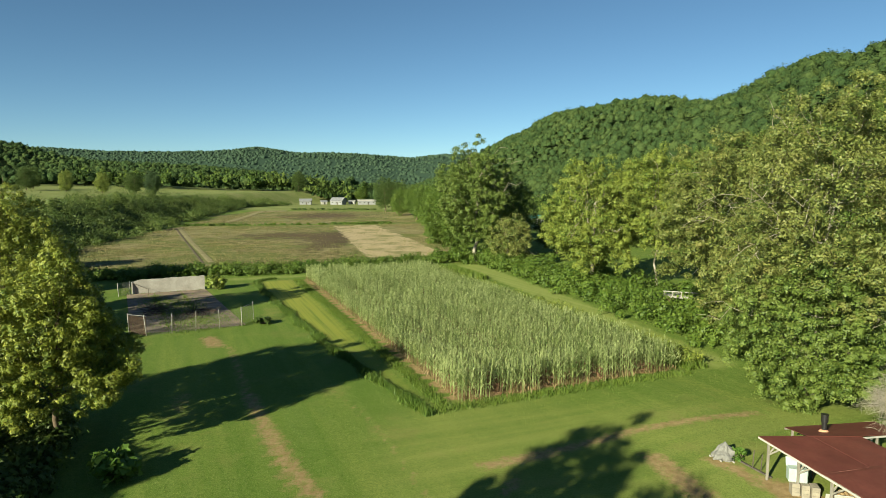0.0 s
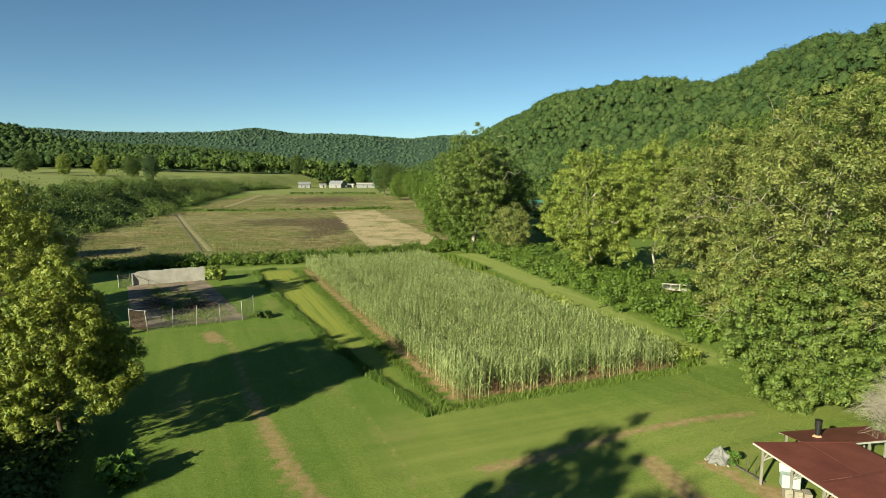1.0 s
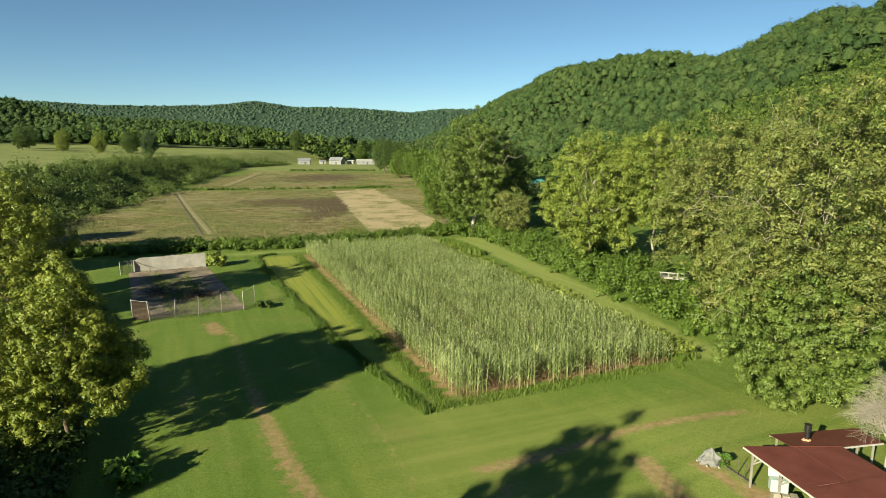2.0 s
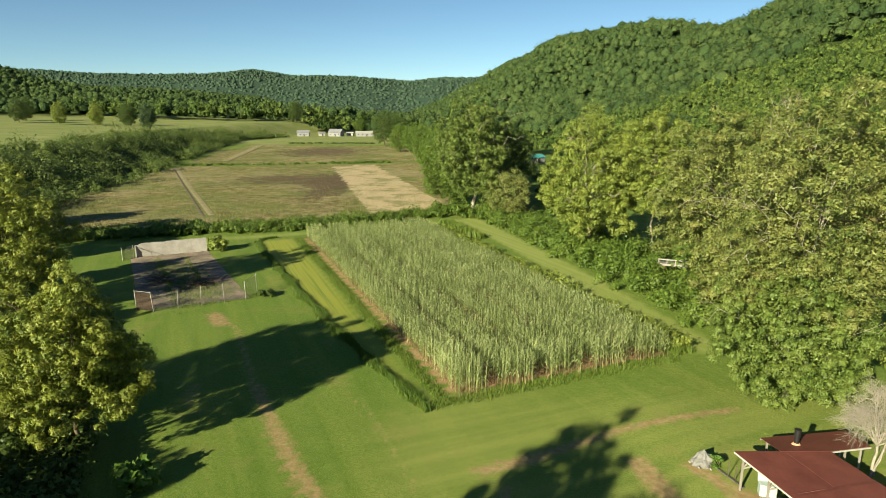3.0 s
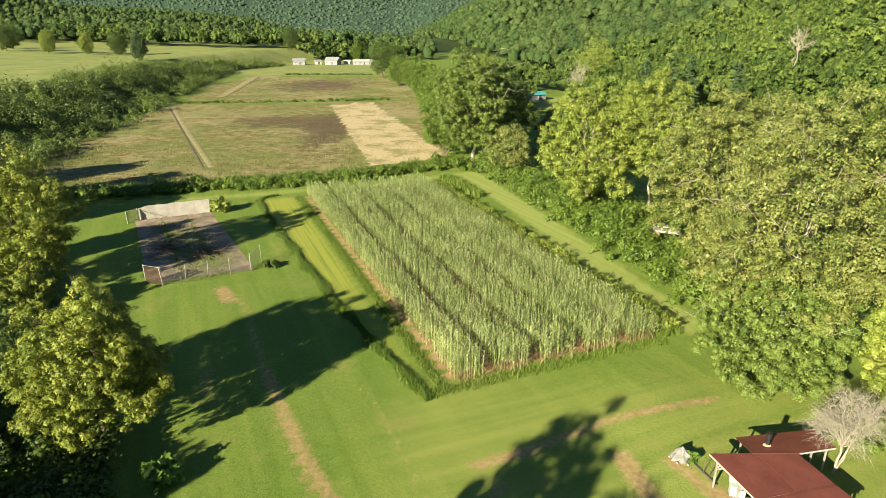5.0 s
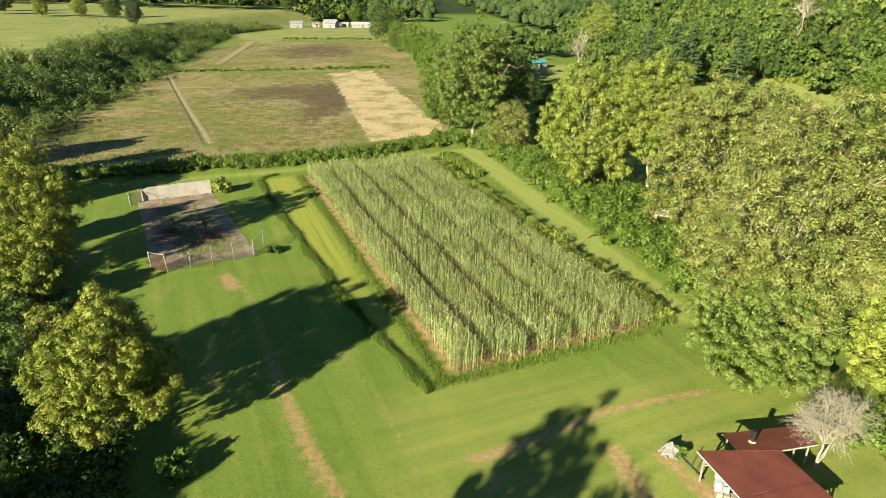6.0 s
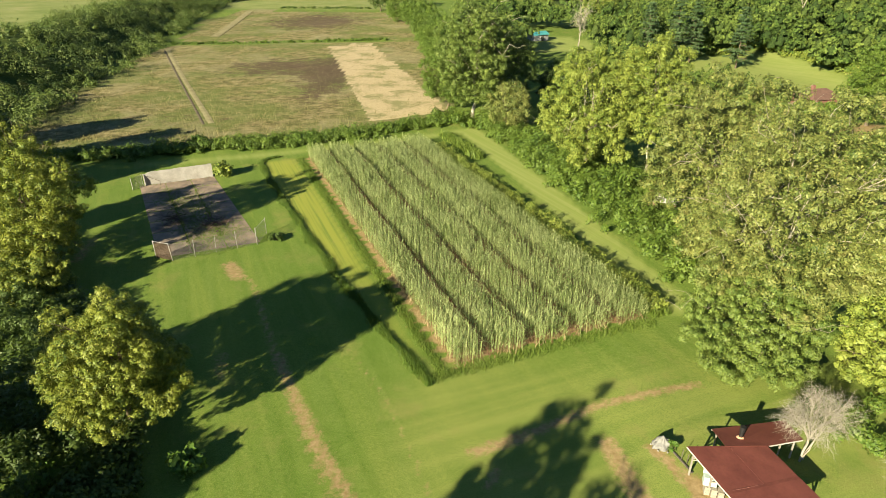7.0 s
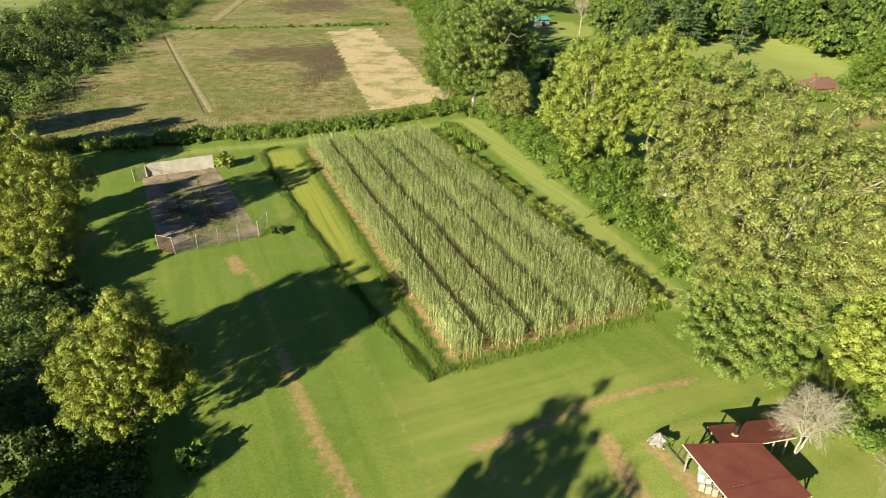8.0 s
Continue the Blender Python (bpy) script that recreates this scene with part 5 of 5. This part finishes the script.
def shed_goods():
    g = H(19.5, 33)
    # block plinth with an old cabinet on it
    ob = tagged(new("block_plinth"), "cream painted block plinth under the shed roof", "plinth")
    for i in range(3):
        for j in range(3):
            part("block", box_mesh("block", (0.39, 0.62, 0.235), CREAM, (19.55 + 0.40 * j - 0.2, 32.85 - 0.25 * j, g + 0.1 + 0.24 * i), Matrix.Rotation(-0.25, 4, "Z"), 0.012), ob)
    cab = tagged(new("cabinet"), "pale green enamel cabinet with an open lid on the block plinth", "cabinet")
    rot = Matrix.Rotation(-0.27, 4, "Z")
    part("body", box_mesh("body", (0.95, 0.6, 0.75), ENAMEL, (19.5, 32.95, g + 1.08), rot, 0.03), cab)
    part("lid", box_mesh("lid", (0.95, 0.05, 0.5), ENAMEL, (19.55, 33.28, g + 1.62), rot @ Matrix.Rotation(-0.35, 4, "X"), 0.015), cab)
    part("door", box_mesh("door", (0.85, 0.03, 0.62), ENAMEL, (19.42, 32.63, g + 1.08), rot, 0.012), cab)
    # stacked logs
    rng = np.random.default_rng(5)
    first = None
    for i in range(26):
        x, z = 21.0 + 0.23 * (i % 9) + 0.1 * ((i // 9) % 2), g + 0.12 + 0.21 * (i // 9)
        if i < 4:
            bm = bmesh.new()
            bmesh.ops.create_cone(bm, cap_ends=True, segments=7, radius1=0.105, radius2=0.10, depth=0.85, matrix=Matrix.Rotation(math.pi / 2, 4, "X"))
            me = bm_mesh("log", bm, LOGS)
            if first is None:
                first = []
            first.append(me)
        ob = part("log", first[i % 4])
        ob.matrix_basis = pose(x, 31.6 + rng.normal() * 0.05, z, 0, rng.uniform(0, 90), -14 + rng.normal() * 3)
        tagged(ob, "split brown firewood log in the shed stack", "log", "firewood logs")
    # pale board leaning below
    ob = tagged(part("board", box_mesh("board", (1.3, 0.05, 0.5), WHITE_TRIM, (20.75, 31.2, g + 0.55), Matrix.Rotation(-0.25, 4, "Z") @ Matrix.Rotation(0.3, 4, "X"), 0.01)), "pale painted board leaning on the shed logs", "board")


shed_goods()


def tarp_heap():
    ob = tagged(new("tarp_heap"), "grey tarpaulin draped over a small heap on the lawn", "tarpaulin heap")
    ob.location = (17.65, 37.6, H(17.65, 37.6))
    bm = bmesh.new()
    bmesh.ops.create_icosphere(bm, subdivisions=4, radius=1.0)
    for v in bm.verts:
        p = v.co.copy()
        k = 0.85 + 0.30 * noise.noise(p * 1.7 + Vector((3, 1, 2))) + 0.10 * noise.noise(p * 5)
        rr = math.hypot(p.x, p.y)
        an = math.atan2(p.y, p.x)
        fold = 1 + 0.10 * math.sin(an * 7 + 1.0) * rr
        peak = max(0.0, 1 - rr) * 0.7 + 0.5 * max(p.z, 0) * k
        v.co = Vector((p.x * 0.9 * k * fold, p.y * 0.75 * k * fold, (peak if p.z > -0.03 else -0.06)))
    bmesh.ops.delete(bm, geom=[v for v in bm.verts if v.co.z < -0.05], context="VERTS")
    part("tarpaulin", bm_mesh("tarpaulin", bm, TARP, False), ob)
    for x, y in ((-0.85, 0.1), (-0.5, -0.6), (0.2, -0.8), (0.75, -0.4), (0.8, 0.35)):
        bm = bmesh.new()
        bmesh.ops.create_icosphere(bm, subdivisions=1, radius=0.1, matrix=pose(x, y, 0.05, 20, 40, 10) @ Matrix.Diagonal((1.2, 0.9, 0.7, 1)))
        part("stone", bm_mesh("stone", bm, CONCRETE), ob, "pale stone holding the tarpaulin down")
    make_shrub("weed_bush", 18.35, 37.1, 0.5, 0.7, 91, LEAF_BROAD, "small green weed beside the tarpaulin heap", "weed", 8, 60, 0.16)
    ob = tagged(part("edging_plank", beam_mesh("edging_plank", (18.3, 36.9, H(18, 37) + 0.05), (19.0, 34.6, H(19, 34.6) + 0.06), 0.14, 0.09, TIMBER_DARK)), "dark old plank lying in the grass", "plank")
    for x, y, h in ((18.55, 35.9, 1.15), (18.9, 35.6, 1.0)):
        s = tagged(part("stake", beam_mesh("stake", (x, y, H(x, y) - 0.1), (x + 0.05, y, H(x, y) + h), 0.05, 0.05, TIMBER_DARK)), "thin dark stake beside the shed", "stake", "stakes by the shed")


tarp_heap()


def dead_tree(x, y, height, radius, seed, label, bark, fine=3, fork=0.3, thick=1.0, boughs_n=10, fan=0.0, name="dead_tree"):
    """A bare tree: trunk, arching boughs and many fine twigs."""
    rng = np.random.default_rng(seed)
    ob = tagged(new(name), label, "tree")
    ob.location = (x, y, H(x, y) - 0.05)
    boughs, twigs = [], []
    f = np.array([0.05 * radius, 0, height * fork])
    boughs.append(limb((0, 0, 0), f, height * 0.022 * thick, height * 0.017 * thick, rng, 6, 0, 0.02))
    if fan:                                            # a second stem from the ground
        boughs.append(limb((0.3, 0.1, 0), f + np.array([0.30 * radius, 0.05, 0.16 * height]), height * 0.010, height * 0.007, rng, 6, 0, 0.02))
    for i in range(boughs_n):
        d = rng.normal(size=3)
        if fan:
            an = i * 2.39996
            d[:2] = np.array([np.cos(an), np.sin(an)]) * rng.uniform(0.35, 1.0)
        d[2] = abs(d[2]) * 0.8 * (1 - 0.5 * fan) + 0.5 - 0.15 * fan
        d /= np.linalg.norm(d)
        e = f + d * np.array([radius, radius, height * (1 - fork)]) * rng.uniform(0.6, 0.95)
        b = limb(f if i else (0, 0, 0.2), e, height * 0.011 * thick, height * 0.003, rng, 7, 0.1 + 0.08 * fan, 0.05)
        boughs.append(b)
        for j in range(9 + int(4 * fan)):
            s = b[0][rng.integers(2, 7)]
            d2 = rng.normal(size=3) * 0.8 + d * 1.0 + np.array([0, 0, 0.25 - 0.3 * fan])
            d2 /= np.linalg.norm(d2)
            L2 = radius * rng.uniform(0.3, 0.6)
            e2 = s + d2 * L2
            t = limb(s, e2, height * 0.0028, height * 0.0011, rng, 5, 0.05 + 0.1 * fan, 0.06)
            twigs.append(t)
            for k in range(fine):
                s3 = t[0][rng.integers(1, 5)]
                e3 = s3 + (rng.normal(size=3) * 0.6 + d2 * 0.7 - np.array([0, 0, 0.25 * fan])) * L2 * 0.55
                t3 = limb(s3, e3, height * 0.0010, height * 0.0005, rng, 3, 0.05 + 0.1 * fan)
                twigs.append(t3)
                for q in range(2):
                    twigs.append(limb(t3[0][1], t3[0][1] + (rng.normal(size=3) + d2 * 0.6 * fan) * L2 * 0.22, height * 0.0008, height * 0.0005, rng, 3, 0.0))
    part("trunk", big_mesh("trunk", *tubes(boughs, 7), bark, True), ob)
    part("twig_crown", big_mesh("twig_crown", *tubes(twigs, 3), bark), ob, kind="stuff")
    return ob


dead_tree(27.75, 35.9, 6.3, 2.5, 5, "dead grey tree with a dense crown of fine twigs", BARK_DEAD, 7, 0.36, 0.75, 15, 1.0)
dead_tree(33.2, 31.0, 4.2, 2.4, 6, "small dead grey tree by the lawn edge", BARK_DEAD, 5, 0.3, 1.0, 12, 1.0)
dead_tree(49, 233, 18, 5.0, 7, "tall bleached dead tree at the wood edge", BARK_PALE, 3, 0.4, 0.6)
dead_tree(132, 243, 23, 4.5, 8, "bleached dead tree standing above the mountain wood", BARK_PALE, 2, 0.6, 0.45)


# ---- the old court ----
def court():
    ob = tagged(new("court"), "old cracked asphalt court with weeds in its joints", "court", kind="structure")
    c = [Vector((x, y, 0)) for x, y in COURT]
    nu, nv = 3, 7
    rng = np.random.default_rng(3)

    def at(u, v):
        q = (c[0] * (1 - u) + c[1] * u) * (1 - v) + (c[3] * (1 - u) + c[2] * u) * v
        return Vector((q.x, q.y, H(q.x, q.y) + 0.03))

    for i in range(nu):
        for j in range(nv):
            g = 0.005
            q = [at((i + a) / nu + (g if a == 0 else -g), (j + b) / nv + (g if b == 0 else -g) * 0.6) + Vector((0, 0, rng.normal() * 0.006)) for a, b in ((0, 0), (1, 0), (1, 1), (0, 1))]
            part("slab", slab_mesh("slab", q, 0.1, ASPHALT), ob)
    x, y = [], []
    for k in range(1500):
        if k % 3:
            u, v = (rng.choice([1 / 3, 2 / 3]) + rng.normal() * 0.02, rng.uniform(0.1, 0.9))
        else:
            u, v = rng.uniform(0, 1), rng.choice(np.arange(nv + 1) / nv) + rng.normal() * 0.012
        q = at(u, v)
        x.append(q.x)
        y.append(q.y)
    for k in range(6500):
        a = rng.normal(size=2) * 0.1
        o = [(0.45, 0.35), (0.6, 0.55), (0.35, 0.7), (0.75, 0.18), (0.5, 0.12)][k % 5]
        q = at(o[0] + a[0] * 1.3, o[1] + a[1])
        x.append(q.x)
        y.append(q.y)
    blades("court_weeds", np.array(x), np.array(y), 0.2, 0.12, 13, TALL_GRASS, "green weeds growing through the court", "weeds")


court()


def practice_wall():
    a, b = Vector((-48.9, 97.0, 0)), Vector((-39.1, 101.5, 0))
    L = (b - a).length
    ob = tagged(new("practice_wall"), "long pale concrete wall at the back of the court", "wall")
    ob.matrix_basis = Matrix.Translation((a.x, a.y, H(a.x, a.y))) @ Matrix.Rotation(math.atan2(b.y - a.y, b.x - a.x), 4, "Z")
    bm = bmesh.new()
    n = 24
    rng = np.random.default_rng(9)
    tops = [2.2 + 0.1 * i / n + 0.03 * rng.normal() - (0.25 if i < 2 else 0) for i in range(n + 1)]
    front = [(bm.verts.new((L * i / n, -0.1, -0.1)), bm.verts.new((L * i / n, -0.1, tops[i]))) for i in range(n + 1)]
    back = [(bm.verts.new((L * i / n, 0.1, -0.1)), bm.verts.new((L * i / n, 0.1, tops[i]))) for i in range(n + 1)]
    for i in range(n):
        bm.faces.new((front[i][0], front[i + 1][0], front[i + 1][1], front[i][1]))
        bm.faces.new((back[i][0], back[i][1], back[i + 1][1], back[i + 1][0]))
        bm.faces.new((front[i][1], front[i + 1][1], back[i + 1][1], back[i][1]))
    for i in (0, n):
        bm.faces.new((front[i][0], front[i][1], back[i][1], back[i][0]))
    part("wall_face", bm_mesh("wall_face", bm, CONCRETE), ob)
    part("prop", beam_mesh("prop", (0.3, -0.25, 1.7), (2.4, -0.9, 0.75), 0.05, 0.05, TIMBER_DARK), ob, "dark thin rail leaning on the wall")
    part("prop", beam_mesh("prop", (2.4, -0.9, -0.05), (2.4, -0.9, 0.85), 0.06, 0.06, TIMBER_DARK), ob, "dark short post before the wall")


practice_wall()


def wire_panel(a, b, height, step, thick):
    """Chain link between two posts: thin crossing wires."""
    a, b = np.array(a, float), np.array(b, float)
    L = np.linalg.norm(b - a)
    d = (b - a) / L
    paths = []
    for sgn in (1, -1):
        for s in np.arange(-height, L + height, step):
            t0, t1 = s, s + sgn * height
            z0, z1 = 0.05, height
            lo, hi = (0.0, L)
            pts = []
            for t, z in ((t0, z0), (t1, z1)):
                pts.append([t, z])
            (ta, za), (tb, zb) = pts
            if ta > tb:
                ta, za, tb, zb = tb, zb, ta, za
            if tb <= lo or ta >= hi:
                continue
            k = (zb - za) / (tb - ta)
            if ta < lo:
                za, ta = za + k * (lo - ta), lo
            if tb > hi:
                zb, tb = zb + k * (hi - tb), hi
            p, q = a + d * ta, a + d * tb
            paths.append((np.array([[p[0], p[1], a[2] + za], [q[0], q[1], a[2] + zb]]), np.array([thick, thick])))
    return tubes(paths, 3)


def court_fence():
    posts = [(-36.3, 70.9), (-33.9, 70.1), (-31.5, 71.3), (-29.2, 72.5), (-26.8, 73.7), (-24.5, 74.9), (-24.1, 78.3)]
    ob = tagged(new("court_fence"), "rusty chain link fence on leaning steel posts", "fence")
    rng = np.random.default_rng(2)
    for i, (x, y) in enumerate(posts):
        z = H(x, y)
        bm = bmesh.new()
        r = 0.05 if i in (0, 1, 5) else 0.032
        bmesh.ops.create_cone(bm, cap_ends=True, segments=8, radius1=r, radius2=r, depth=2.5, matrix=Matrix.Translation((0, 0, 1.15)))
        bmesh.ops.create_uvsphere(bm, u_segments=8, v_segments=5, radius=r * 1.3, matrix=Matrix.Translation((0, 0, 2.4)))
        p = part("post", bm_mesh("post", bm, STEEL, True), ob)
        p.matrix_basis = pose(x, y, z, rng.normal() * 2, rng.normal() * 2.5, 0)
    for i in range(len(posts) - 1):
        a, b = posts[i], posts[i + 1]
        za = H(*a)
        dense = i == 0
        part("wire_mesh", big_mesh("wire_mesh", *wire_panel((*a, za), (*b, za), 2.2, 0.06 if dense else 0.16, 0.011 if dense else 0.005), MESH_BROWN if dense else WIRE), ob, "brown overgrown chain link" if dense else "")
        if i in (0, 5):
            part("rail", beam_mesh("rail", (*a, za + 2.32), (*b, za + 2.32), 0.04, 0.04, STEEL, 0.004), ob)
    ob = tagged(new("fence_remnant"), "leftover fence panel at the back of the court", "fence")
    for x, y in ((-49.9, 94.9), (-48.9, 96.6)):
        part("post", beam_mesh("post", (x, y, H(x, y) - 0.1), (x - 0.05, y, H(x, y) + 2.1), 0.08, 0.08, STEEL), ob)
    part("wire_mesh", big_mesh("wire_mesh", *wire_panel((-49.9, 94.9, H(-49.9, 94.9)), (-48.9, 96.6, H(-49, 96.6)), 2.0, 0.08, 0.008), WIRE), ob)


court_fence()


def brush_pile(x, y, r, h, seed, label):
    rng = np.random.default_rng(seed)
    paths = []
    for i in range(90):
        a = rng.normal(size=3) * np.array([r * 0.5, r * 0.5, 0])
        a[2] = rng.uniform(0, h * 0.7)
        d = rng.normal(size=3) * np.array([1, 1, 0.35])
        b = a + d / np.linalg.norm(d) * r * rng.uniform(0.5, 1.1)
        b[2] = abs(b[2])
        paths.append(limb(a, b, 0.04, 0.012, rng, 4))
    ob = tagged(part("brush_pile", big_mesh("brush_pile", *tubes(paths, 4), BRUSH)), label, "brush pile", "brush piles")
    ob.location = (x, y, H(x, y))


brush_pile(-38.4, 82.4, 1.6, 1.3, 3, "dark heap of dead branches on the court")
brush_pile(-32.3, 81.0, 1.9, 1.0, 4, "low dark heap of dead branches on the court")
make_shrub("wall_bush", -37.4, 101.9, 1.5, 2.3, 92, LEAF_LIME, "rounded green bush at the end of the wall", "bush", 16, 90, 0.4)
make_shrub("fence_bush", -22.4, 76.3, 1.1, 0.9, 93, LEAF_DEEP, "low dark bush beside the fence corner", "bush", 10, 70, 0.3)
make_shrub("broad_leaf_shrub", -19.3, 35.3, 1.15, 2.0, 94, LEAF_BROAD, "bright broad-leaved shrub at the edge of the scrub", "shrub", 12, 46, 0.48)
make_shrub("broad_leaf_shrub", -29.5, 33.0, 1.4, 2.4, 95, LEAF_BROAD, "bright broad-leaved shrub inside the scrub", "shrub", 12, 46, 0.5)
for bx, by in ((84.5, 146.5), (88.5, 147.5), (81, 149), (92.5, 147)):
    make_shrub("garden_bush", bx, by, 2.0, 2.6, int(bx * 7), LEAF_SHRUB, "rounded green bush before the brick house", "bush", 18, 90, 0.4, "bushes before the brick house")
make_shrub("meadow_bush", -47.5, 119.5, 1.6, 2.0, 96, LEAF_BROAD, "bright green bush in the hedge", "bush", 14, 70, 0.5)


# ---- houses ----
def gable_house(name, x, y, w, d, h, rise, turn, wall, roof_m, label, windows=3, chimney=False, hip=0.0):
    z = H(x, y)
    ob = tagged(new(name), label, "house")
    ob.matrix_basis = pose(x, y, z - 0.1, 0, 0, turn)
    part("wall_body", box_mesh("wall_body", (w, d, h), wall, (0, 0, h / 2), None, 0.03), ob)
    bm = bmesh.new()
    e = 0.45
    A = [bm.verts.new(v) for v in ((-w / 2 - e, -d / 2 - e, h), (w / 2 + e, -d / 2 - e, h), (w / 2 + e, d / 2 + e, h), (-w / 2 - e, d / 2 + e, h), (-w / 2 - e + hip, 0, h + rise), (w / 2 + e - hip, 0, h + rise))]
    for f in ((0, 1, 5, 4), (2, 3, 4, 5), (0, 4, 3), (1, 2, 5), (0, 3, 2, 1)):
        bm.faces.new([A[i] for i in f])
    roof = part("roof", bm_mesh("roof", bm, roof_m), ob)
    if chimney:
        part("chimney", box_mesh("chimney", (0.8, 0.8, 1.6), BRICKWALL, (-w * 0.2, 0.4, h + rise), None, 0.03), roof)
    for i in range(windows):
        wx = -w / 2 + w * (i + 0.5) / windows
        win = part("window", box_mesh("window", (0.95, 0.06, 1.1), WHITE_TRIM, (wx, -d / 2 - 0.03, h * 0.56), None, 0.01), ob)
        part("pane", box_mesh("pane", (0.75, 0.04, 0.9), GLASS, (wx, -d / 2 - 0.06, h * 0.56), None, 0.005), win)
    part("door", box_mesh("door", (0.95, 0.06, 2.0), TIMBER_DARK, (w * 0.09, -d / 2 - 0.03, 1.05), None, 0.01), ob)
    return ob


def houses():
    gable_house("house", -109, 498, 9, 7, 2.9, 1.9, 8, HOUSE_WALL, ROOF_GREY, "small white house with a grey roof beyond the fields", 2)
    gable_house("house", -83.5, 500, 10, 8, 3.2, 2.6, -14, HOUSE_WALL, ROOF_GREY, "white gabled house beyond the fields", 3)
    gable_house("mobile_home", -60.5, 498, 14, 5, 3.0, 1.1, 4, HOUSE_WALL, WHITE_TRIM, "long white mobile home with a pale roof", 4)
    gable_house("outbuilding", -95.5, 503, 4.5, 4, 2.2, 1.2, 20, WHITE_TRIM, ROOF_GREY, "small pale outbuilding between the far houses", 1)
    gable_house("outbuilding", -73.5, 507, 5, 4, 2.2, 1.0, -8, WHITE_TRIM, WHITE_TRIM, "small pale outbuilding between the far houses", 1)
    gable_house("brick_house", 92.5, 154, 9.0, 7.0, 2.6, 1.9, 14, BRICKWALL, ROOF_BROWN, "brick house with a brown hipped roof among trees", 3, True, 3.2)
    gable_house("outbuilding", 39, 266, 7, 5, 2.4, 1.2, 30, HOUSE_WALL, TEAL, "small white outbuilding with a teal roof among trees", 1)


houses()


# ---- the creek bridge seen through the bushes ----
def bridge():
    ob = tagged(new("creek_bridge"), "small grey concrete bridge with a pale rail over the creek", "bridge")
    ob.matrix_basis = pose(34.3, 88.6, 1.3, 0, 0, -24)
    part("deck", box_mesh("deck", (5.0, 3.4, 0.3), CONCRETE, (0, 0, 0), None, 0.03), ob)
    part("abutment", box_mesh("abutment", (1.2, 3.2, 1.9), EARTH, (-1.9, 0, -1.0), None, 0.15), ob)
    part("abutment", box_mesh("abutment", (1.2, 3.2, 1.9), EARTH, (1.9, 0, -1.0), None, 0.15), ob)
    for i in range(5):
        part("rail_post", box_mesh("rail_post", (0.1, 0.1, 0.6), CONCRETE, (-2.3 + 1.15 * i, -1.6, 0.43), None, 0.01), ob)
    part("rail", box_mesh("rail", (4.9, 0.09, 0.14), CONCRETE, (0, -1.6, 0.76), None, 0.01), ob)


bridge()


# ---- pines at the mountain foot ----
def pine(x, y, height, radius, seed, label):
    rng = np.random.default_rng(seed)
    ob = tagged(new("pine_tree"), label, "tree", "pines at the mountain foot")
    ob.location = (x, y, H(x, y) - 0.1)
    paths = [limb((0, 0, 0), (0, 0, height * 0.98), height * 0.014, 0.03, rng, 8, 0, 0.004)]
    C, N, T = [], [], []
    for k in range(16):
        z = height * (0.16 + 0.8 * k / 16)
        r = radius * (1 - k / 17) ** 0.8
        for j in range(7):
            an = rng.uniform(0, 6.28)
            e = np.array([np.cos(an) * r, np.sin(an) * r, z - 0.12 * r])
            paths.append(limb((0, 0, z), e, 0.06, 0.02, rng, 4, 0.03))
            m = 16
            t = rng.uniform(0.25, 1.05, m)[:, None]
            C.append(np.array([0, 0, z]) * (1 - t) + e * t + rng.normal(size=(m, 3)) * np.array([0.45, 0.45, 0.16]))
            N.append(rng.normal(size=(m, 3)) * 0.35 + np.array([np.cos(an) * 0.5, np.sin(an) * 0.5, 1.0]))
            T.append(np.tile(np.array([np.cos(an), np.sin(an), -0.1]), (m, 1)) + rng.normal(size=(m, 3)) * 0.5)
    part("trunk", big_mesh("trunk", *tubes(paths, 5), BARK, True), ob)
    part("crown", big_mesh("crown", *leaves(np.concatenate(C), np.concatenate(N), 1.2, 0.5, rng, 0.2, np.concatenate(T)), LEAF_PINE), ob)


for i, (x, y, h) in enumerate(((76, 212, 23), (83, 216, 22), (94, 205, 20), (70, 222, 20))):
    pine(x, y, h, 4.2, 300 + i, "dark pine tree in front of the mountain wood")
